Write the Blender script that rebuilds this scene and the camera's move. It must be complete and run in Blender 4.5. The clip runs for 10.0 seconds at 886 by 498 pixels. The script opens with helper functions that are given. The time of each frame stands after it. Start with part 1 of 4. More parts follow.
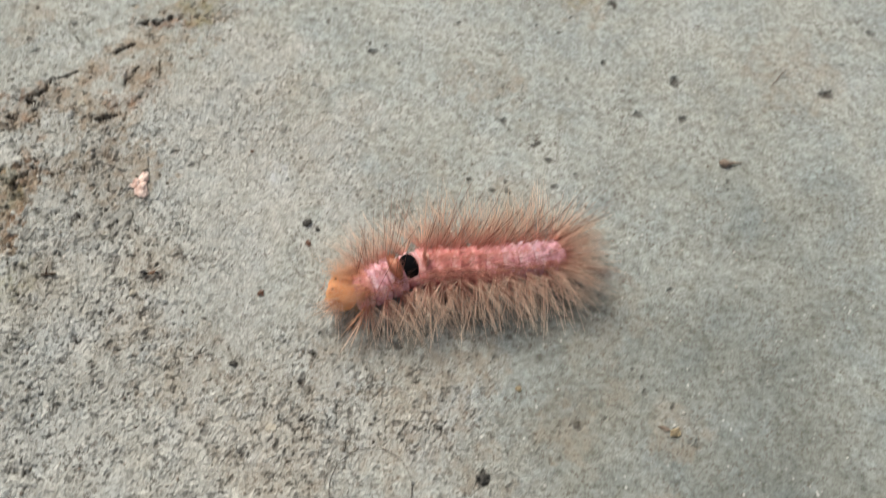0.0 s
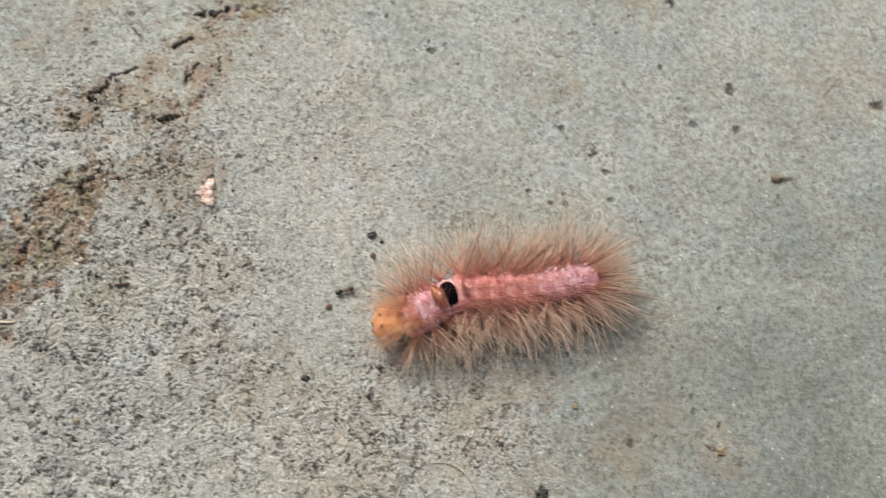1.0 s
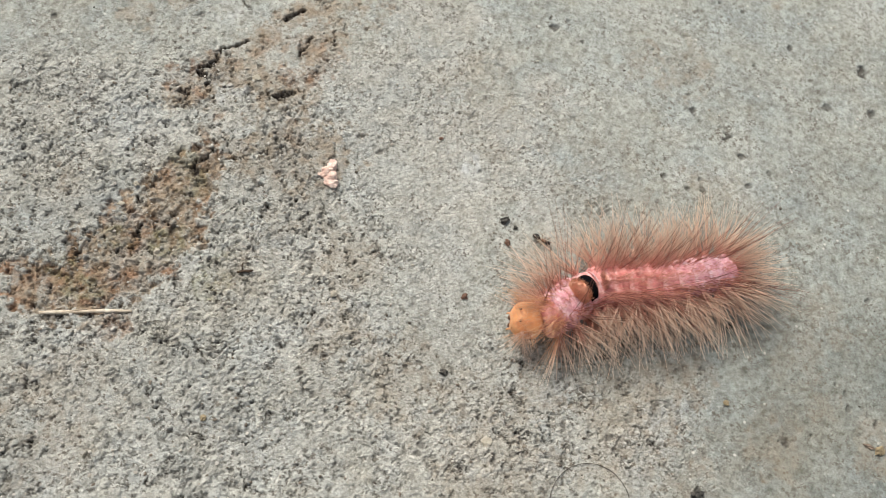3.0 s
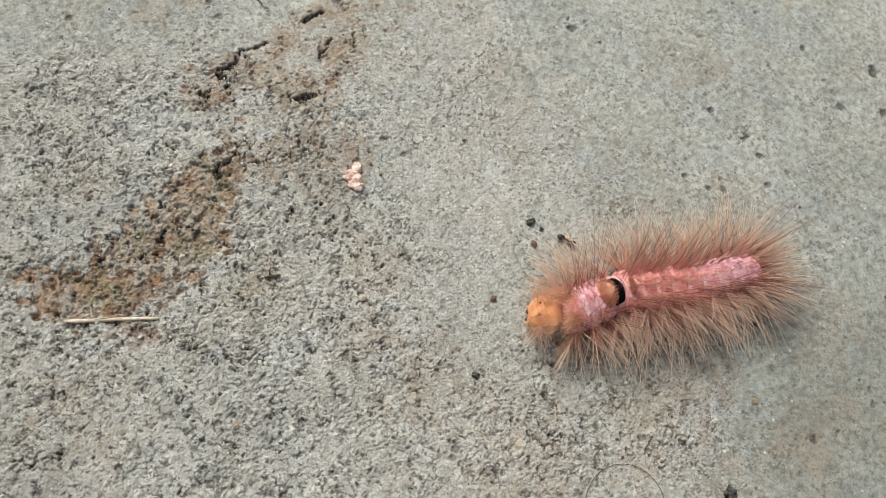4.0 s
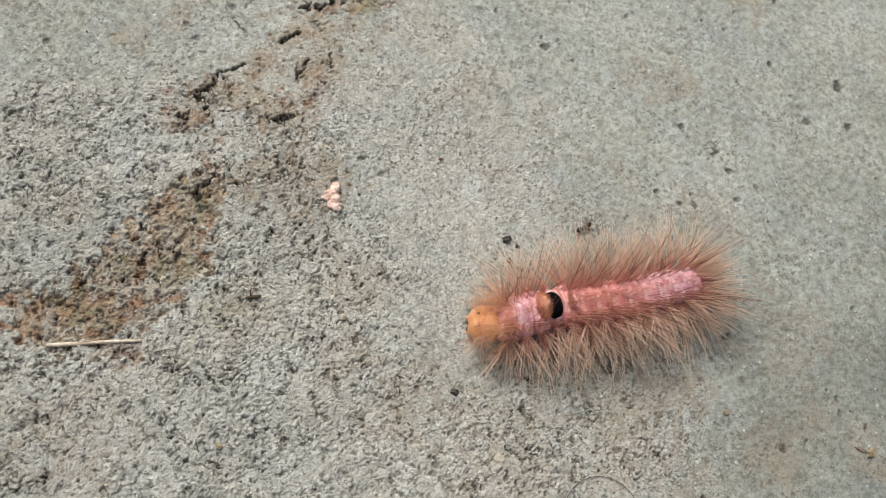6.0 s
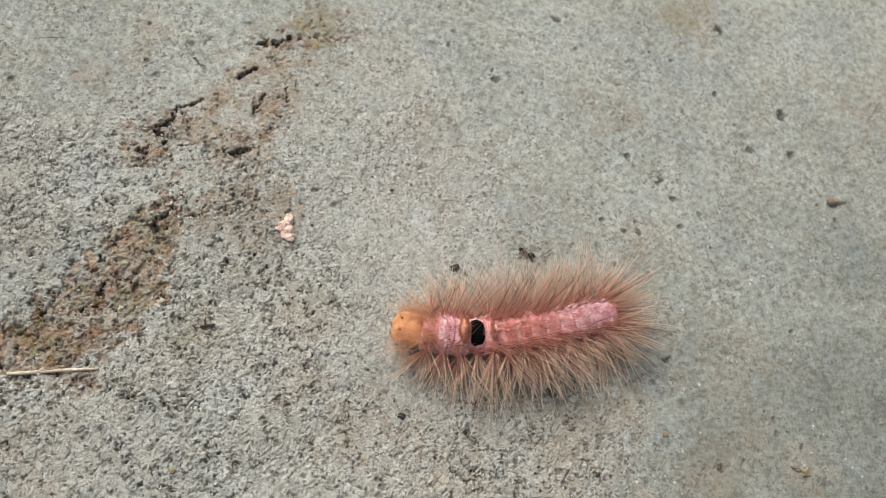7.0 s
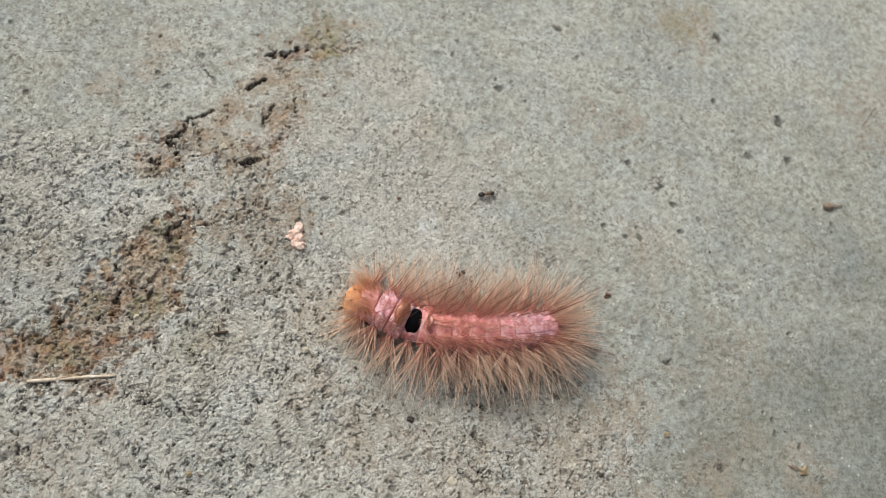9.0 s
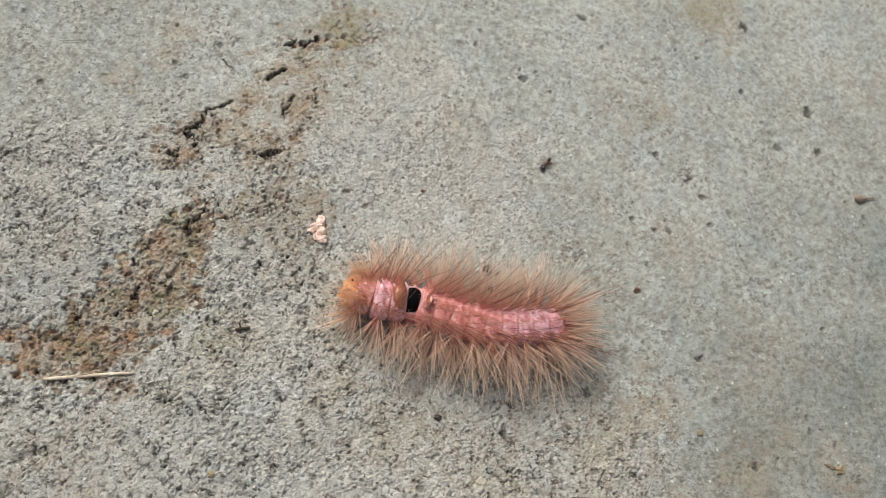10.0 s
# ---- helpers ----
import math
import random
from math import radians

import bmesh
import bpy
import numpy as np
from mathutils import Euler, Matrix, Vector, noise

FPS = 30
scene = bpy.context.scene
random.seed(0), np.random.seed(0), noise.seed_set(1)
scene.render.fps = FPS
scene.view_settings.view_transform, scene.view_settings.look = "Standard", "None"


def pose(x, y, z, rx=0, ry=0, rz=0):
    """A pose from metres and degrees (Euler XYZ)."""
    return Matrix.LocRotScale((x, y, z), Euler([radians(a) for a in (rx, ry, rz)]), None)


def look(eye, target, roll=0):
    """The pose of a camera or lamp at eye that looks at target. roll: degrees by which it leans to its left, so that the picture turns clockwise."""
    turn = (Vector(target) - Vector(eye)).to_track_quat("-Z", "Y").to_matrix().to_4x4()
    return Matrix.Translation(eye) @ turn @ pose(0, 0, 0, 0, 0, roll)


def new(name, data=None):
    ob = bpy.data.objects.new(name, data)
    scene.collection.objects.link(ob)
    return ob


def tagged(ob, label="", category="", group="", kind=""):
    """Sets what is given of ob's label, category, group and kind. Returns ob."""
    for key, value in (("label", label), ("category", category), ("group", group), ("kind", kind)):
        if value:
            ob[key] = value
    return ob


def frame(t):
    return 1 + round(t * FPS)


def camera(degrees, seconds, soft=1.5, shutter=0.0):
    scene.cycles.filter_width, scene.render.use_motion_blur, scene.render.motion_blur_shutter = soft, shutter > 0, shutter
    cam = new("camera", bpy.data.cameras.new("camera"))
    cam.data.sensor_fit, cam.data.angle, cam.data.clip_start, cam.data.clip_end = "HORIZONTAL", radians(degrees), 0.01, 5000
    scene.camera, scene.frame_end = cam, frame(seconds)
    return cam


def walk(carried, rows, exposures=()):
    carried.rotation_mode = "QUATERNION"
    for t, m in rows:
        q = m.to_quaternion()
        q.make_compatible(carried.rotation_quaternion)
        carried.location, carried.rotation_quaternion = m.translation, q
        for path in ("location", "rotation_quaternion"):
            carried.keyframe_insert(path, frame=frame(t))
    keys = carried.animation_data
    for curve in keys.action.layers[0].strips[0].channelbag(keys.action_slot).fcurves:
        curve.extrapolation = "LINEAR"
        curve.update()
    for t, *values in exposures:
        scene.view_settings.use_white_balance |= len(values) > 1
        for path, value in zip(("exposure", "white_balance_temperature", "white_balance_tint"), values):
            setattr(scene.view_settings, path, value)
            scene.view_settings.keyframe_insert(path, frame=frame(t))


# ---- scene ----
# Camera: a phone held a hand's width above a concrete slab.
cam = camera(50.73, 10.0, soft=0.6, shutter=0.4)
cam.data.dof.use_dof, cam.data.dof.focus_distance, cam.data.dof.aperture_fstop = True, 0.157, 27.0
CAMERA_PATH = [
    (0, (0.02392, -0.06058, 0.15106), (0.1627, 0.9113, -1.5914), 8.94),
    (0.3, (0.01715, -0.06206, 0.14736), (0.1860, 0.8237, -1.6380), 11.92),
    (0.5, (0.01276, -0.05636, 0.15341), (0.1960, 0.7424, -1.6710), 14.18),
    (0.7, (0.01072, -0.04418, 0.16243), (0.2065, 0.6757, -1.6930), 16.90),
    (1, (0.00729, -0.03958, 0.16492), (0.1986, 0.6967, -1.6848), 16.36),
    (1.2, (0.00189, -0.04115, 0.16134), (0.1974, 0.7103, -1.6819), 16.59),
    (1.5, (0.00116, -0.04300, 0.15433), (0.1700, 0.7079, -1.6916), 14.96),
    (2, (-0.00252, -0.04072, 0.15045), (0.1845, 0.6971, -1.6991), 16.39),
    (2.5, (-0.00967, -0.04125, 0.15042), (0.1844, 0.7102, -1.6929), 16.53),
    (2.7, (-0.01415, -0.03882, 0.15093), (0.1978, 0.6986, -1.6960), 18.05),
    (4, (-0.03054, -0.03764, 0.14814), (0.2835, 0.7030, -1.6829), 23.73),
    (4.5, (-0.03272, -0.03884, 0.14742), (0.3148, 0.7075, -1.6753), 25.21),
    (5, (-0.03344, -0.03899, 0.14850), (0.3288, 0.7095, -1.6704), 25.76),
    (6.5, (-0.02780, -0.03370, 0.15712), (0.3410, 0.6913, -1.6700), 26.77),
    (6.8, (-0.02417, -0.03533, 0.16074), (0.3417, 0.7225, -1.6539), 25.35),
    (7, (-0.02397, -0.03418, 0.16129), (0.3443, 0.7111, -1.6578), 25.95),
    (7.5, (-0.02296, -0.03532, 0.16393), (0.3517, 0.7040, -1.6563), 26.46),
    (8, (-0.02275, -0.03632, 0.16543), (0.3490, 0.7095, -1.6527), 26.03),
    (8.5, (-0.02592, -0.03347, 0.16360), (0.3453, 0.6959, -1.6613), 26.31),
    (9, (-0.02641, -0.03351, 0.16592), (0.3465, 0.7002, -1.6569), 26.21),
    (9.5, (-0.02610, -0.03271, 0.16385), (0.3432, 0.6988, -1.6606), 26.05),
    (10, (-0.03054, -0.03277, 0.16015), (0.3455, 0.7024, -1.6614), 26.23),
]
walk(cam, [(t, look(eye, target, roll)) for t, eye, target, roll in CAMERA_PATH], [(0, 0.06), (2, 0.03), (2.5, 0.13), (4, 0.01), (5, 0.0), (6.5, -0.03), (8, -0.06), (10, -0.03)])

# ---- light: overcast daylight, brighter from one side of the sky ----
SUN_ELEVATION, SUN_AZIMUTH = 49.0, -35.0  # degrees; azimuth from north, clockwise
world = bpy.data.worlds.new("overcast_sky")
scene.world = world
world.use_nodes = True
sky = world.node_tree.nodes.new("ShaderNodeTexSky")
sky.sky_type, sky.sun_disc = "NISHITA", False
sky.sun_elevation, sky.sun_rotation = radians(SUN_ELEVATION), radians(SUN_AZIMUTH)
sky.dust_density = 6.0
sky_light = world.node_tree.nodes["Background"]
veil = world.node_tree.nodes.new("ShaderNodeHueSaturation")  # cloud takes most of the blue out of the sky
veil.inputs["Saturation"].default_value = 0.4
world.node_tree.links.new(sky.outputs[0], veil.inputs["Color"])
world.node_tree.links.new(veil.outputs[0], sky_light.inputs["Color"])
sky_light.inputs["Strength"].default_value = 0.108
sun = new("sun", bpy.data.lights.new("sun", "SUN"))
sun.data.energy, sun.data.angle, sun.data.color = 2.2, radians(16), (1.0, 0.955, 0.86)
ce, se = math.cos(radians(SUN_ELEVATION)), math.sin(radians(SUN_ELEVATION))
sun.matrix_world = look((math.sin(radians(SUN_AZIMUTH)) * ce, math.cos(radians(SUN_AZIMUTH)) * ce, se), (0, 0, 0))

MM = 0.001


# ---- materials ----
class Nodes:
    """A small helper round one node material."""

    def __init__(self, name, rough=0.8, spec=0.3):
        self.mat = bpy.data.materials.new(name)
        self.mat.use_nodes = True
        self.tree = self.mat.node_tree
        self.bsdf = self.tree.nodes["Principled BSDF"]
        self.bsdf.inputs["Roughness"].default_value = rough
        self.bsdf.inputs["Specular IOR Level"].default_value = spec

    def node(self, kind, **values):
        made = self.tree.nodes.new(kind)
        for key, value in values.items():
            made.inputs[key.replace("_", " ")].default_value = value
        return made

    def link(self, a, b):
        self.tree.links.new(a, b)

    def coords(self):
        return self.node("ShaderNodeTexCoord").outputs["Object"]

    def noise(self, scale, detail=4.0, rough=0.6, vector=None):
        made = self.node("ShaderNodeTexNoise", Scale=scale, Detail=detail, Roughness=rough)
        self.link(vector or self.coords(), made.inputs["Vector"])
        return made.outputs["Fac"]

    def voronoi(self, scale, out="Distance"):
        made = self.node("ShaderNodeTexVoronoi", Scale=scale)
        self.link(self.coords(), made.inputs["Vector"])
        return made.outputs[out]

    def ramp(self, fac, stops):
        made = self.tree.nodes.new("ShaderNodeValToRGB")
        bar = made.color_ramp.elements
        while len(bar) < len(stops):
            bar.new(0.5)
        for spot, (place, colour) in zip(bar, stops):
            spot.position = place
            spot.color = (*colour, 1) if isinstance(colour, tuple) else (colour, colour, colour, 1)
        self.link(fac, made.inputs["Fac"])
        return made.outputs["Color"]

    def mix(self, fac, a, b, blend="MIX"):
        made = self.tree.nodes.new("ShaderNodeMix")
        made.data_type, made.blend_type = "RGBA", blend
        for value, slot in ((fac, 0), (a, 6), (b, 7)):
            if isinstance(value, (int, float)):
                made.inputs[slot].default_value = value if slot == 0 else (value, value, value, 1)
            elif isinstance(value, tuple):
                made.inputs[slot].default_value = (*value, 1)
            else:
                self.link(value, made.inputs[slot])
        return made.outputs[2]

    def math(self, how, a, b):
        made = self.tree.nodes.new("ShaderNodeMath")
        made.operation = how
        for n, value in enumerate((a, b)):
            if isinstance(value, (int, float)):
                made.inputs[n].default_value = value
            else:
                self.link(value, made.inputs[n])
        return made.outputs[0]

    def attribute(self, name):
        made = self.tree.nodes.new("ShaderNodeAttribute")
        made.attribute_name = name
        return made

    def island(self):
        return self.tree.nodes.new("ShaderNodeNewGeometry").outputs["Random Per Island"]

    def colour(self, socket):
        if isinstance(socket, tuple):
            self.bsdf.inputs["Base Color"].default_value = (*socket, 1)
        else:
            self.link(socket, self.bsdf.inputs["Base Color"])

    def bump(self, height, distance, strength=1.0):
        made = self.node("ShaderNodeBump", Strength=strength, Distance=distance)
        self.link(height, made.inputs["Height"])
        self.link(made.outputs[0], self.bsdf.inputs["Normal"])


def concrete_material():
    n = Nodes("concrete", 0.88, 0.2)
    stain = n.attribute("stain")
    split = n.node("ShaderNodeSeparateColor")
    n.link(stain.outputs["Color"], split.inputs["Color"])
    cloud = n.noise(40, 6, 0.65)
    base = n.ramp(cloud, [(0.30, (0.365, 0.38, 0.36)), (0.50, (0.43, 0.435, 0.395)), (0.70, (0.50, 0.502, 0.465))])
    warm = n.noise(24, 6, 0.75)
    base = n.mix(n.ramp(warm, [(0.52, 0.0), (0.74, 0.40)]), base, (0.43, 0.38, 0.29))
    blotch = n.noise(520, 4, 0.65)
    base = n.mix(1.0, base, n.ramp(blotch, [(0.30, 0.80), (0.5, 1.0), (0.72, 1.12)]), "MULTIPLY")
    mottle = n.noise(260, 8, 0.8)
    plain = n.ramp(n.attribute("wear").outputs["Fac"], [(0.25, 1.0), (0.8, 0.45)])
    base = n.mix(plain, base, n.ramp(mottle, [(0.34, (0.74, 0.70, 0.63)), (0.45, (0.95, 0.94, 0.92)), (0.56, (1.02, 1.02, 1.02)), (0.68, (1.10, 1.11, 1.12))]), "MULTIPLY")
    wear = n.attribute("wear").outputs["Fac"]
    base = n.mix(n.ramp(wear, [(0.15, 0.9), (0.7, 0.0)]), n.mix(1.0, base, (1.17, 1.15, 1.14), "MULTIPLY"), n.mix(1.0, base, (0.90, 0.93, 0.935), "MULTIPLY"))
    cool = n.noise(75, 5, 0.7)
    base = n.mix(n.ramp(cool, [(0.44, 0.0), (0.66, 0.6)]), base, n.mix(1.0, base, (0.90, 0.98, 1.07), "MULTIPLY"))
    grain = n.noise(2100, 3, 0.75)
    base = n.mix(n.ramp(wear, [(0.15, 0.85), (0.7, 0.6)]), base, n.ramp(grain, [(0.30, 0.70), (0.5, 1.0), (0.70, 1.18)]), "MULTIPLY")
    for cell, low, high in ((1500, 0.84, 1.12), (3200, 0.84, 1.12)):
        base = n.mix(n.ramp(wear, [(0.15, 0.5), (0.7, 0.8)]), base, n.ramp(n.voronoi(cell, "Color"), [(0.0, low), (1.0, high)]), "MULTIPLY")
    base = n.mix(plain, base, n.ramp(n.noise(820, 5, 0.7), [(0.34, (0.62, 0.60, 0.56)), (0.46, (0.96, 0.95, 0.94)), (0.66, (1.14, 1.14, 1.13))]), "MULTIPLY")
    # broad soft shade painted into the concrete colour
    painted_shade = n.attribute("painted_shade").outputs["Fac"]
    base = n.mix(n.math("MULTIPLY", painted_shade, n.ramp(n.noise(60, 5, 0.65), [(0.25, 0.55), (0.7, 1.0)])), base, n.mix(1.0, base, (0.52, 0.54, 0.53), "MULTIPLY"))
    speck, few = n.voronoi(820), n.noise(300, 3, 0.6)
    base = n.mix(n.math("MULTIPLY", n.ramp(speck, [(0.14, 0.45), (0.30, 0.0)]), n.ramp(few, [(0.46, 0.0), (0.56, 1.0)])), base, (0.12, 0.11, 0.095))
    flecks, some = n.noise(1250, 6, 0.72), n.noise(130, 4, 0.65)
    base = n.mix(n.math("MULTIPLY", n.ramp(flecks, [(0.535, 0.0), (0.59, 0.9)]), n.ramp(some, [(0.42, 0.1), (0.56, 1.0)])), base, (0.15, 0.135, 0.11))
    dots, sandy = n.voronoi(1150), n.noise(420, 3, 0.6)
    sand = n.math("MULTIPLY", n.ramp(sandy, [(0.40, 0.0), (0.50, 1.0)]), n.ramp(n.attribute("dust").outputs["Fac"], [(0.05, 0.0), (0.35, 1.0)]))
    base = n.mix(n.math("MULTIPLY", n.ramp(dots, [(0.18, 0.8), (0.34, 0.0)]), sand), base, (0.10, 0.085, 0.065))
    spot, rare = n.voronoi(380), n.noise(160, 3, 0.6)
    base = n.mix(n.math("MULTIPLY", n.ramp(spot, [(0.08, 0.7), (0.22, 0.0)]), n.ramp(rare, [(0.54, 0.0), (0.62, 1.0)])), base, (0.13, 0.12, 0.105))
    white, seldom = n.voronoi(640), n.noise(230, 2, 0.5)
    base = n.mix(n.math("MULTIPLY", n.ramp(white, [(0.12, 0.7), (0.2, 0.0)]), n.ramp(seldom, [(0.56, 0.0), (0.64, 1.0)])), base, (0.72, 0.70, 0.64))
    soil = n.ramp(n.noise(560, 7, 0.78), [(0.32, (0.085, 0.064, 0.043)), (0.42, (0.22, 0.165, 0.11)), (0.51, (0.35, 0.275, 0.195)), (0.61, (0.44, 0.375, 0.29)), (0.74, (0.52, 0.49, 0.42))])
    rust = n.ramp(n.noise(900, 5, 0.7), [(0.35, (0.10, 0.05, 0.028)), (0.55, (0.33, 0.175, 0.10)), (0.72, (0.46, 0.30, 0.20))])
    soil = n.mix(n.ramp(n.noise(115, 4, 0.6), [(0.45, 0.0), (0.60, 0.75)]), soil, rust)
    tan = n.ramp(n.noise(900, 6, 0.8), [(0.30, (0.13, 0.096, 0.065)), (0.44, (0.29, 0.235, 0.17)), (0.58, (0.385, 0.33, 0.255)), (0.74, (0.50, 0.455, 0.38))])
    base = n.mix(n.attribute("dust").outputs["Fac"], base, tan)
    base = n.mix(split.outputs["Red"], base, soil)
    moss = n.ramp(n.noise(700, 4, 0.7), [(0.3, (0.10, 0.095, 0.04)), (0.7, (0.32, 0.31, 0.16))])
    base = n.mix(split.outputs["Blue"], base, moss)
    base = n.mix(stain.outputs["Alpha"], base, (0.64, 0.66, 0.66))
    # near-black in cracks, pits, chips, seams, holes and gaps
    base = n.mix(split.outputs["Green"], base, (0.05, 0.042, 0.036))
    n.colour(base)
    fine = n.math("ADD", n.math("MULTIPLY", n.noise(2600, 4, 0.75), 1.0), n.math("MULTIPLY", n.noise(1000, 3, 0.65), 1.2))
    for cell, tall in ((1700, 0.55), (3300, 0.45)):
        fine = n.math("SUBTRACT", fine, n.math("MULTIPLY", n.voronoi(cell), tall))
    fine = n.math("MULTIPLY", fine, n.ramp(wear, [(0.15, 0.40), (0.75, 1.0)]))
    n.bump(fine, 0.00023, 1.0)
    return n.mat


def skin_material(name, dark, mid, light, scale=420):
    n = Nodes(name, 0.62, 0.2)
    c = n.ramp(n.noise(scale, 4, 0.65), [(0.3, dark), (0.5, mid), (0.7, light)])
    n.colour(c)
    n.bsdf.inputs["Subsurface Weight"].default_value = 0.25
    n.bsdf.inputs["Subsurface Radius"].default_value = (1.0, 0.45, 0.35)
    n.bsdf.inputs["Subsurface Scale"].default_value = 0.0008
    n.bump(n.noise(1900, 3, 0.6), 0.00015, 0.8)
    return n.mat


def hair_material(name, root, middle, tip, low=0.65, high=1.25, clearness=0.28):
    n = Nodes(name, 0.5, 0.25)
    along = n.attribute("along").outputs["Fac"]
    c = n.ramp(along, [(0.0, root), (0.24, middle), (1.0, tip)])
    c = n.mix(1.0, c, n.ramp(n.island(), [(0.0, low), (1.0, high)]), "MULTIPLY")
    n.colour(c)
    thin = n.tree.nodes.new("ShaderNodeBsdfTranslucent")
    n.link(c, thin.inputs["Color"])
    both = n.node("ShaderNodeMixShader", Fac=0.22)
    n.link(n.bsdf.outputs[0], both.inputs[1])
    n.link(thin.outputs[0], both.inputs[2])
    clear = n.tree.nodes.new("ShaderNodeBsdfTransparent")
    fine = n.node("ShaderNodeMixShader", Fac=clearness)
    n.link(both.outputs[0], fine.inputs[1])
    n.link(clear.outputs[0], fine.inputs[2])
    n.link(fine.outputs[0], n.tree.nodes["Material Output"].inputs["Surface"])
    return n.mat


def plain_material(name, dark, light, scale, rough=0.75, spec=0.3, bump=0.0001):
    n = Nodes(name, rough, spec)
    n.colour(n.ramp(n.noise(scale, 4, 0.65), [(0.3, dark), (0.7, light)]))
    n.bump(n.noise(scale * 3, 3, 0.6), bump, 0.8)
    return n.mat


def grit_material():
    n = Nodes("grit", 0.8, 0.3)
    c = n.ramp(n.island(), [(0.0, (0.07, 0.06, 0.05)), (0.18, (0.22, 0.18, 0.14)), (0.35, (0.40, 0.37, 0.31)), (0.85, (0.48, 0.46, 0.42)), (1.0, (0.62, 0.59, 0.52))])
    n.colour(c)
    return n.mat


CONCRETE = concrete_material()
GRIT = grit_material()
SKIN = skin_material("pink_skin", (0.62, 0.20, 0.18), (0.74, 0.31, 0.29), (0.80, 0.46, 0.43))


def ring_skin(pale):
    """Salmon pink behind the black patch, paling to mauve at the rear."""
    tones = []
    for warm, mauve in (((0.42, 0.10, 0.085), (0.50, 0.20, 0.24)), ((0.66, 0.235, 0.20), (0.75, 0.44, 0.50)), ((0.83, 0.48, 0.42), (0.90, 0.75, 0.78))):
        tones.append(tuple(w + (m - w) * pale for w, m in zip(warm, mauve)))
    return skin_material("pink_skin", *tones, 640)


RING_SKINS = [ring_skin(p) for p in (0.3, 0.8, 0.7, 0.4, 0.2, 0.1, 0.12, 0.2, 0.35, 0.55, 0.75, 0.9, 0.85)]
RING_SKINS[0] = skin_material("pink_skin", (0.62, 0.24, 0.21), (0.77, 0.41, 0.37), (0.85, 0.58, 0.54))
HEAD_SKIN = skin_material("orange_head_skin", (0.68, 0.29, 0.13), (0.79, 0.39, 0.18), (0.84, 0.47, 0.27), 330)
VELVET = Nodes("black_velvet", 0.95, 0.05)
VELVET.colour((0.004, 0.004, 0.005))
VELVET = VELVET.mat
RIM = skin_material("pale_rim_skin", (0.66, 0.36, 0.36), (0.76, 0.50, 0.50), (0.82, 0.64, 0.64))
HAIR = hair_material("tan_hair", (0.86, 0.38, 0.32), (0.91, 0.62, 0.47), (0.94, 0.78, 0.62), 0.78, 1.06, 0.12)
HAIR_PINK = hair_material("pink_hair", (0.80, 0.32, 0.27), (0.82, 0.37, 0.29), (0.87, 0.53, 0.40), 0.78, 1.07, 0.2)
BRISTLE = hair_material("dark_bristle", (0.48, 0.16, 0.11), (0.31, 0.12, 0.085), (0.22, 0.11, 0.08), 0.65, 1.25, 0.05)
TUFT_HAIR = hair_material("rust_tuft_hair", (0.86, 0.44, 0.28), (0.88, 0.46, 0.28), (0.90, 0.52, 0.34), 0.82, 1.05, 0.2)
TUFT_CORE = skin_material("rust_tuft_core", (0.66, 0.31, 0.21), (0.76, 0.40, 0.28), (0.82, 0.50, 0.38), 900)
RIM_CORE = skin_material("pink_tuft_core", (0.76, 0.36, 0.29), (0.84, 0.47, 0.39), (0.88, 0.58, 0.50), 900)
COLLAR_HAIR = hair_material("orange_hair", (0.88, 0.43, 0.26), (0.91, 0.50, 0.29), (0.94, 0.66, 0.44), 0.8, 1.07, 0.15)
ANT_DARK = plain_material("ant_dark", (0.012, 0.010, 0.009), (0.03, 0.022, 0.018), 3000, 0.25, 0.6)
ANT_BROWN = plain_material("ant_brown", (0.10, 0.045, 0.02), (0.20, 0.09, 0.04), 3000, 0.35, 0.5)
STRAW = plain_material("straw", (0.42, 0.31, 0.20), (0.82, 0.75, 0.62), 480, 0.6, 0.35)
BARK = plain_material("dark_twig", (0.035, 0.022, 0.015), (0.10, 0.065, 0.04), 1500)
CRUMB = plain_material("pink_crumb", (0.70, 0.44, 0.35), (0.90, 0.76, 0.67), 800, 0.8, 0.25, 0.0003)
PELLET = plain_material("dark_pellet", (0.03, 0.029, 0.026), (0.13, 0.122, 0.105), 1900)
PEBBLE = plain_material("pale_pebble", (0.38, 0.34, 0.26), (0.56, 0.52, 0.43), 900)
BROWN = plain_material("red_brown_bit", (0.09, 0.05, 0.035), (0.22, 0.12, 0.08), 1200)
TAN = plain_material("tan_bit", (0.16, 0.12, 0.09), (0.32, 0.25, 0.19), 900)
YELLOW = plain_material("yellow_husk", (0.22, 0.17, 0.10), (0.38, 0.31, 0.19), 1000, 0.6)
FIBRE = plain_material("dark_fibre", (0.05, 0.04, 0.035), (0.12, 0.10, 0.08), 2000, 0.5)


# ---- ground relief, in millimetres ----
def hashed(ix, iy, seed):
    v = (ix.astype(np.int64) * 374761393 + iy.astype(np.int64) * 668265263 + seed * 974711) & 0xFFFFFFFF
    v = ((v ^ (v >> 13)) * 1274126177) & 0xFFFFFFFF
    return ((v ^ (v >> 16)) & 0xFFFFFF) / float(0xFFFFFF)


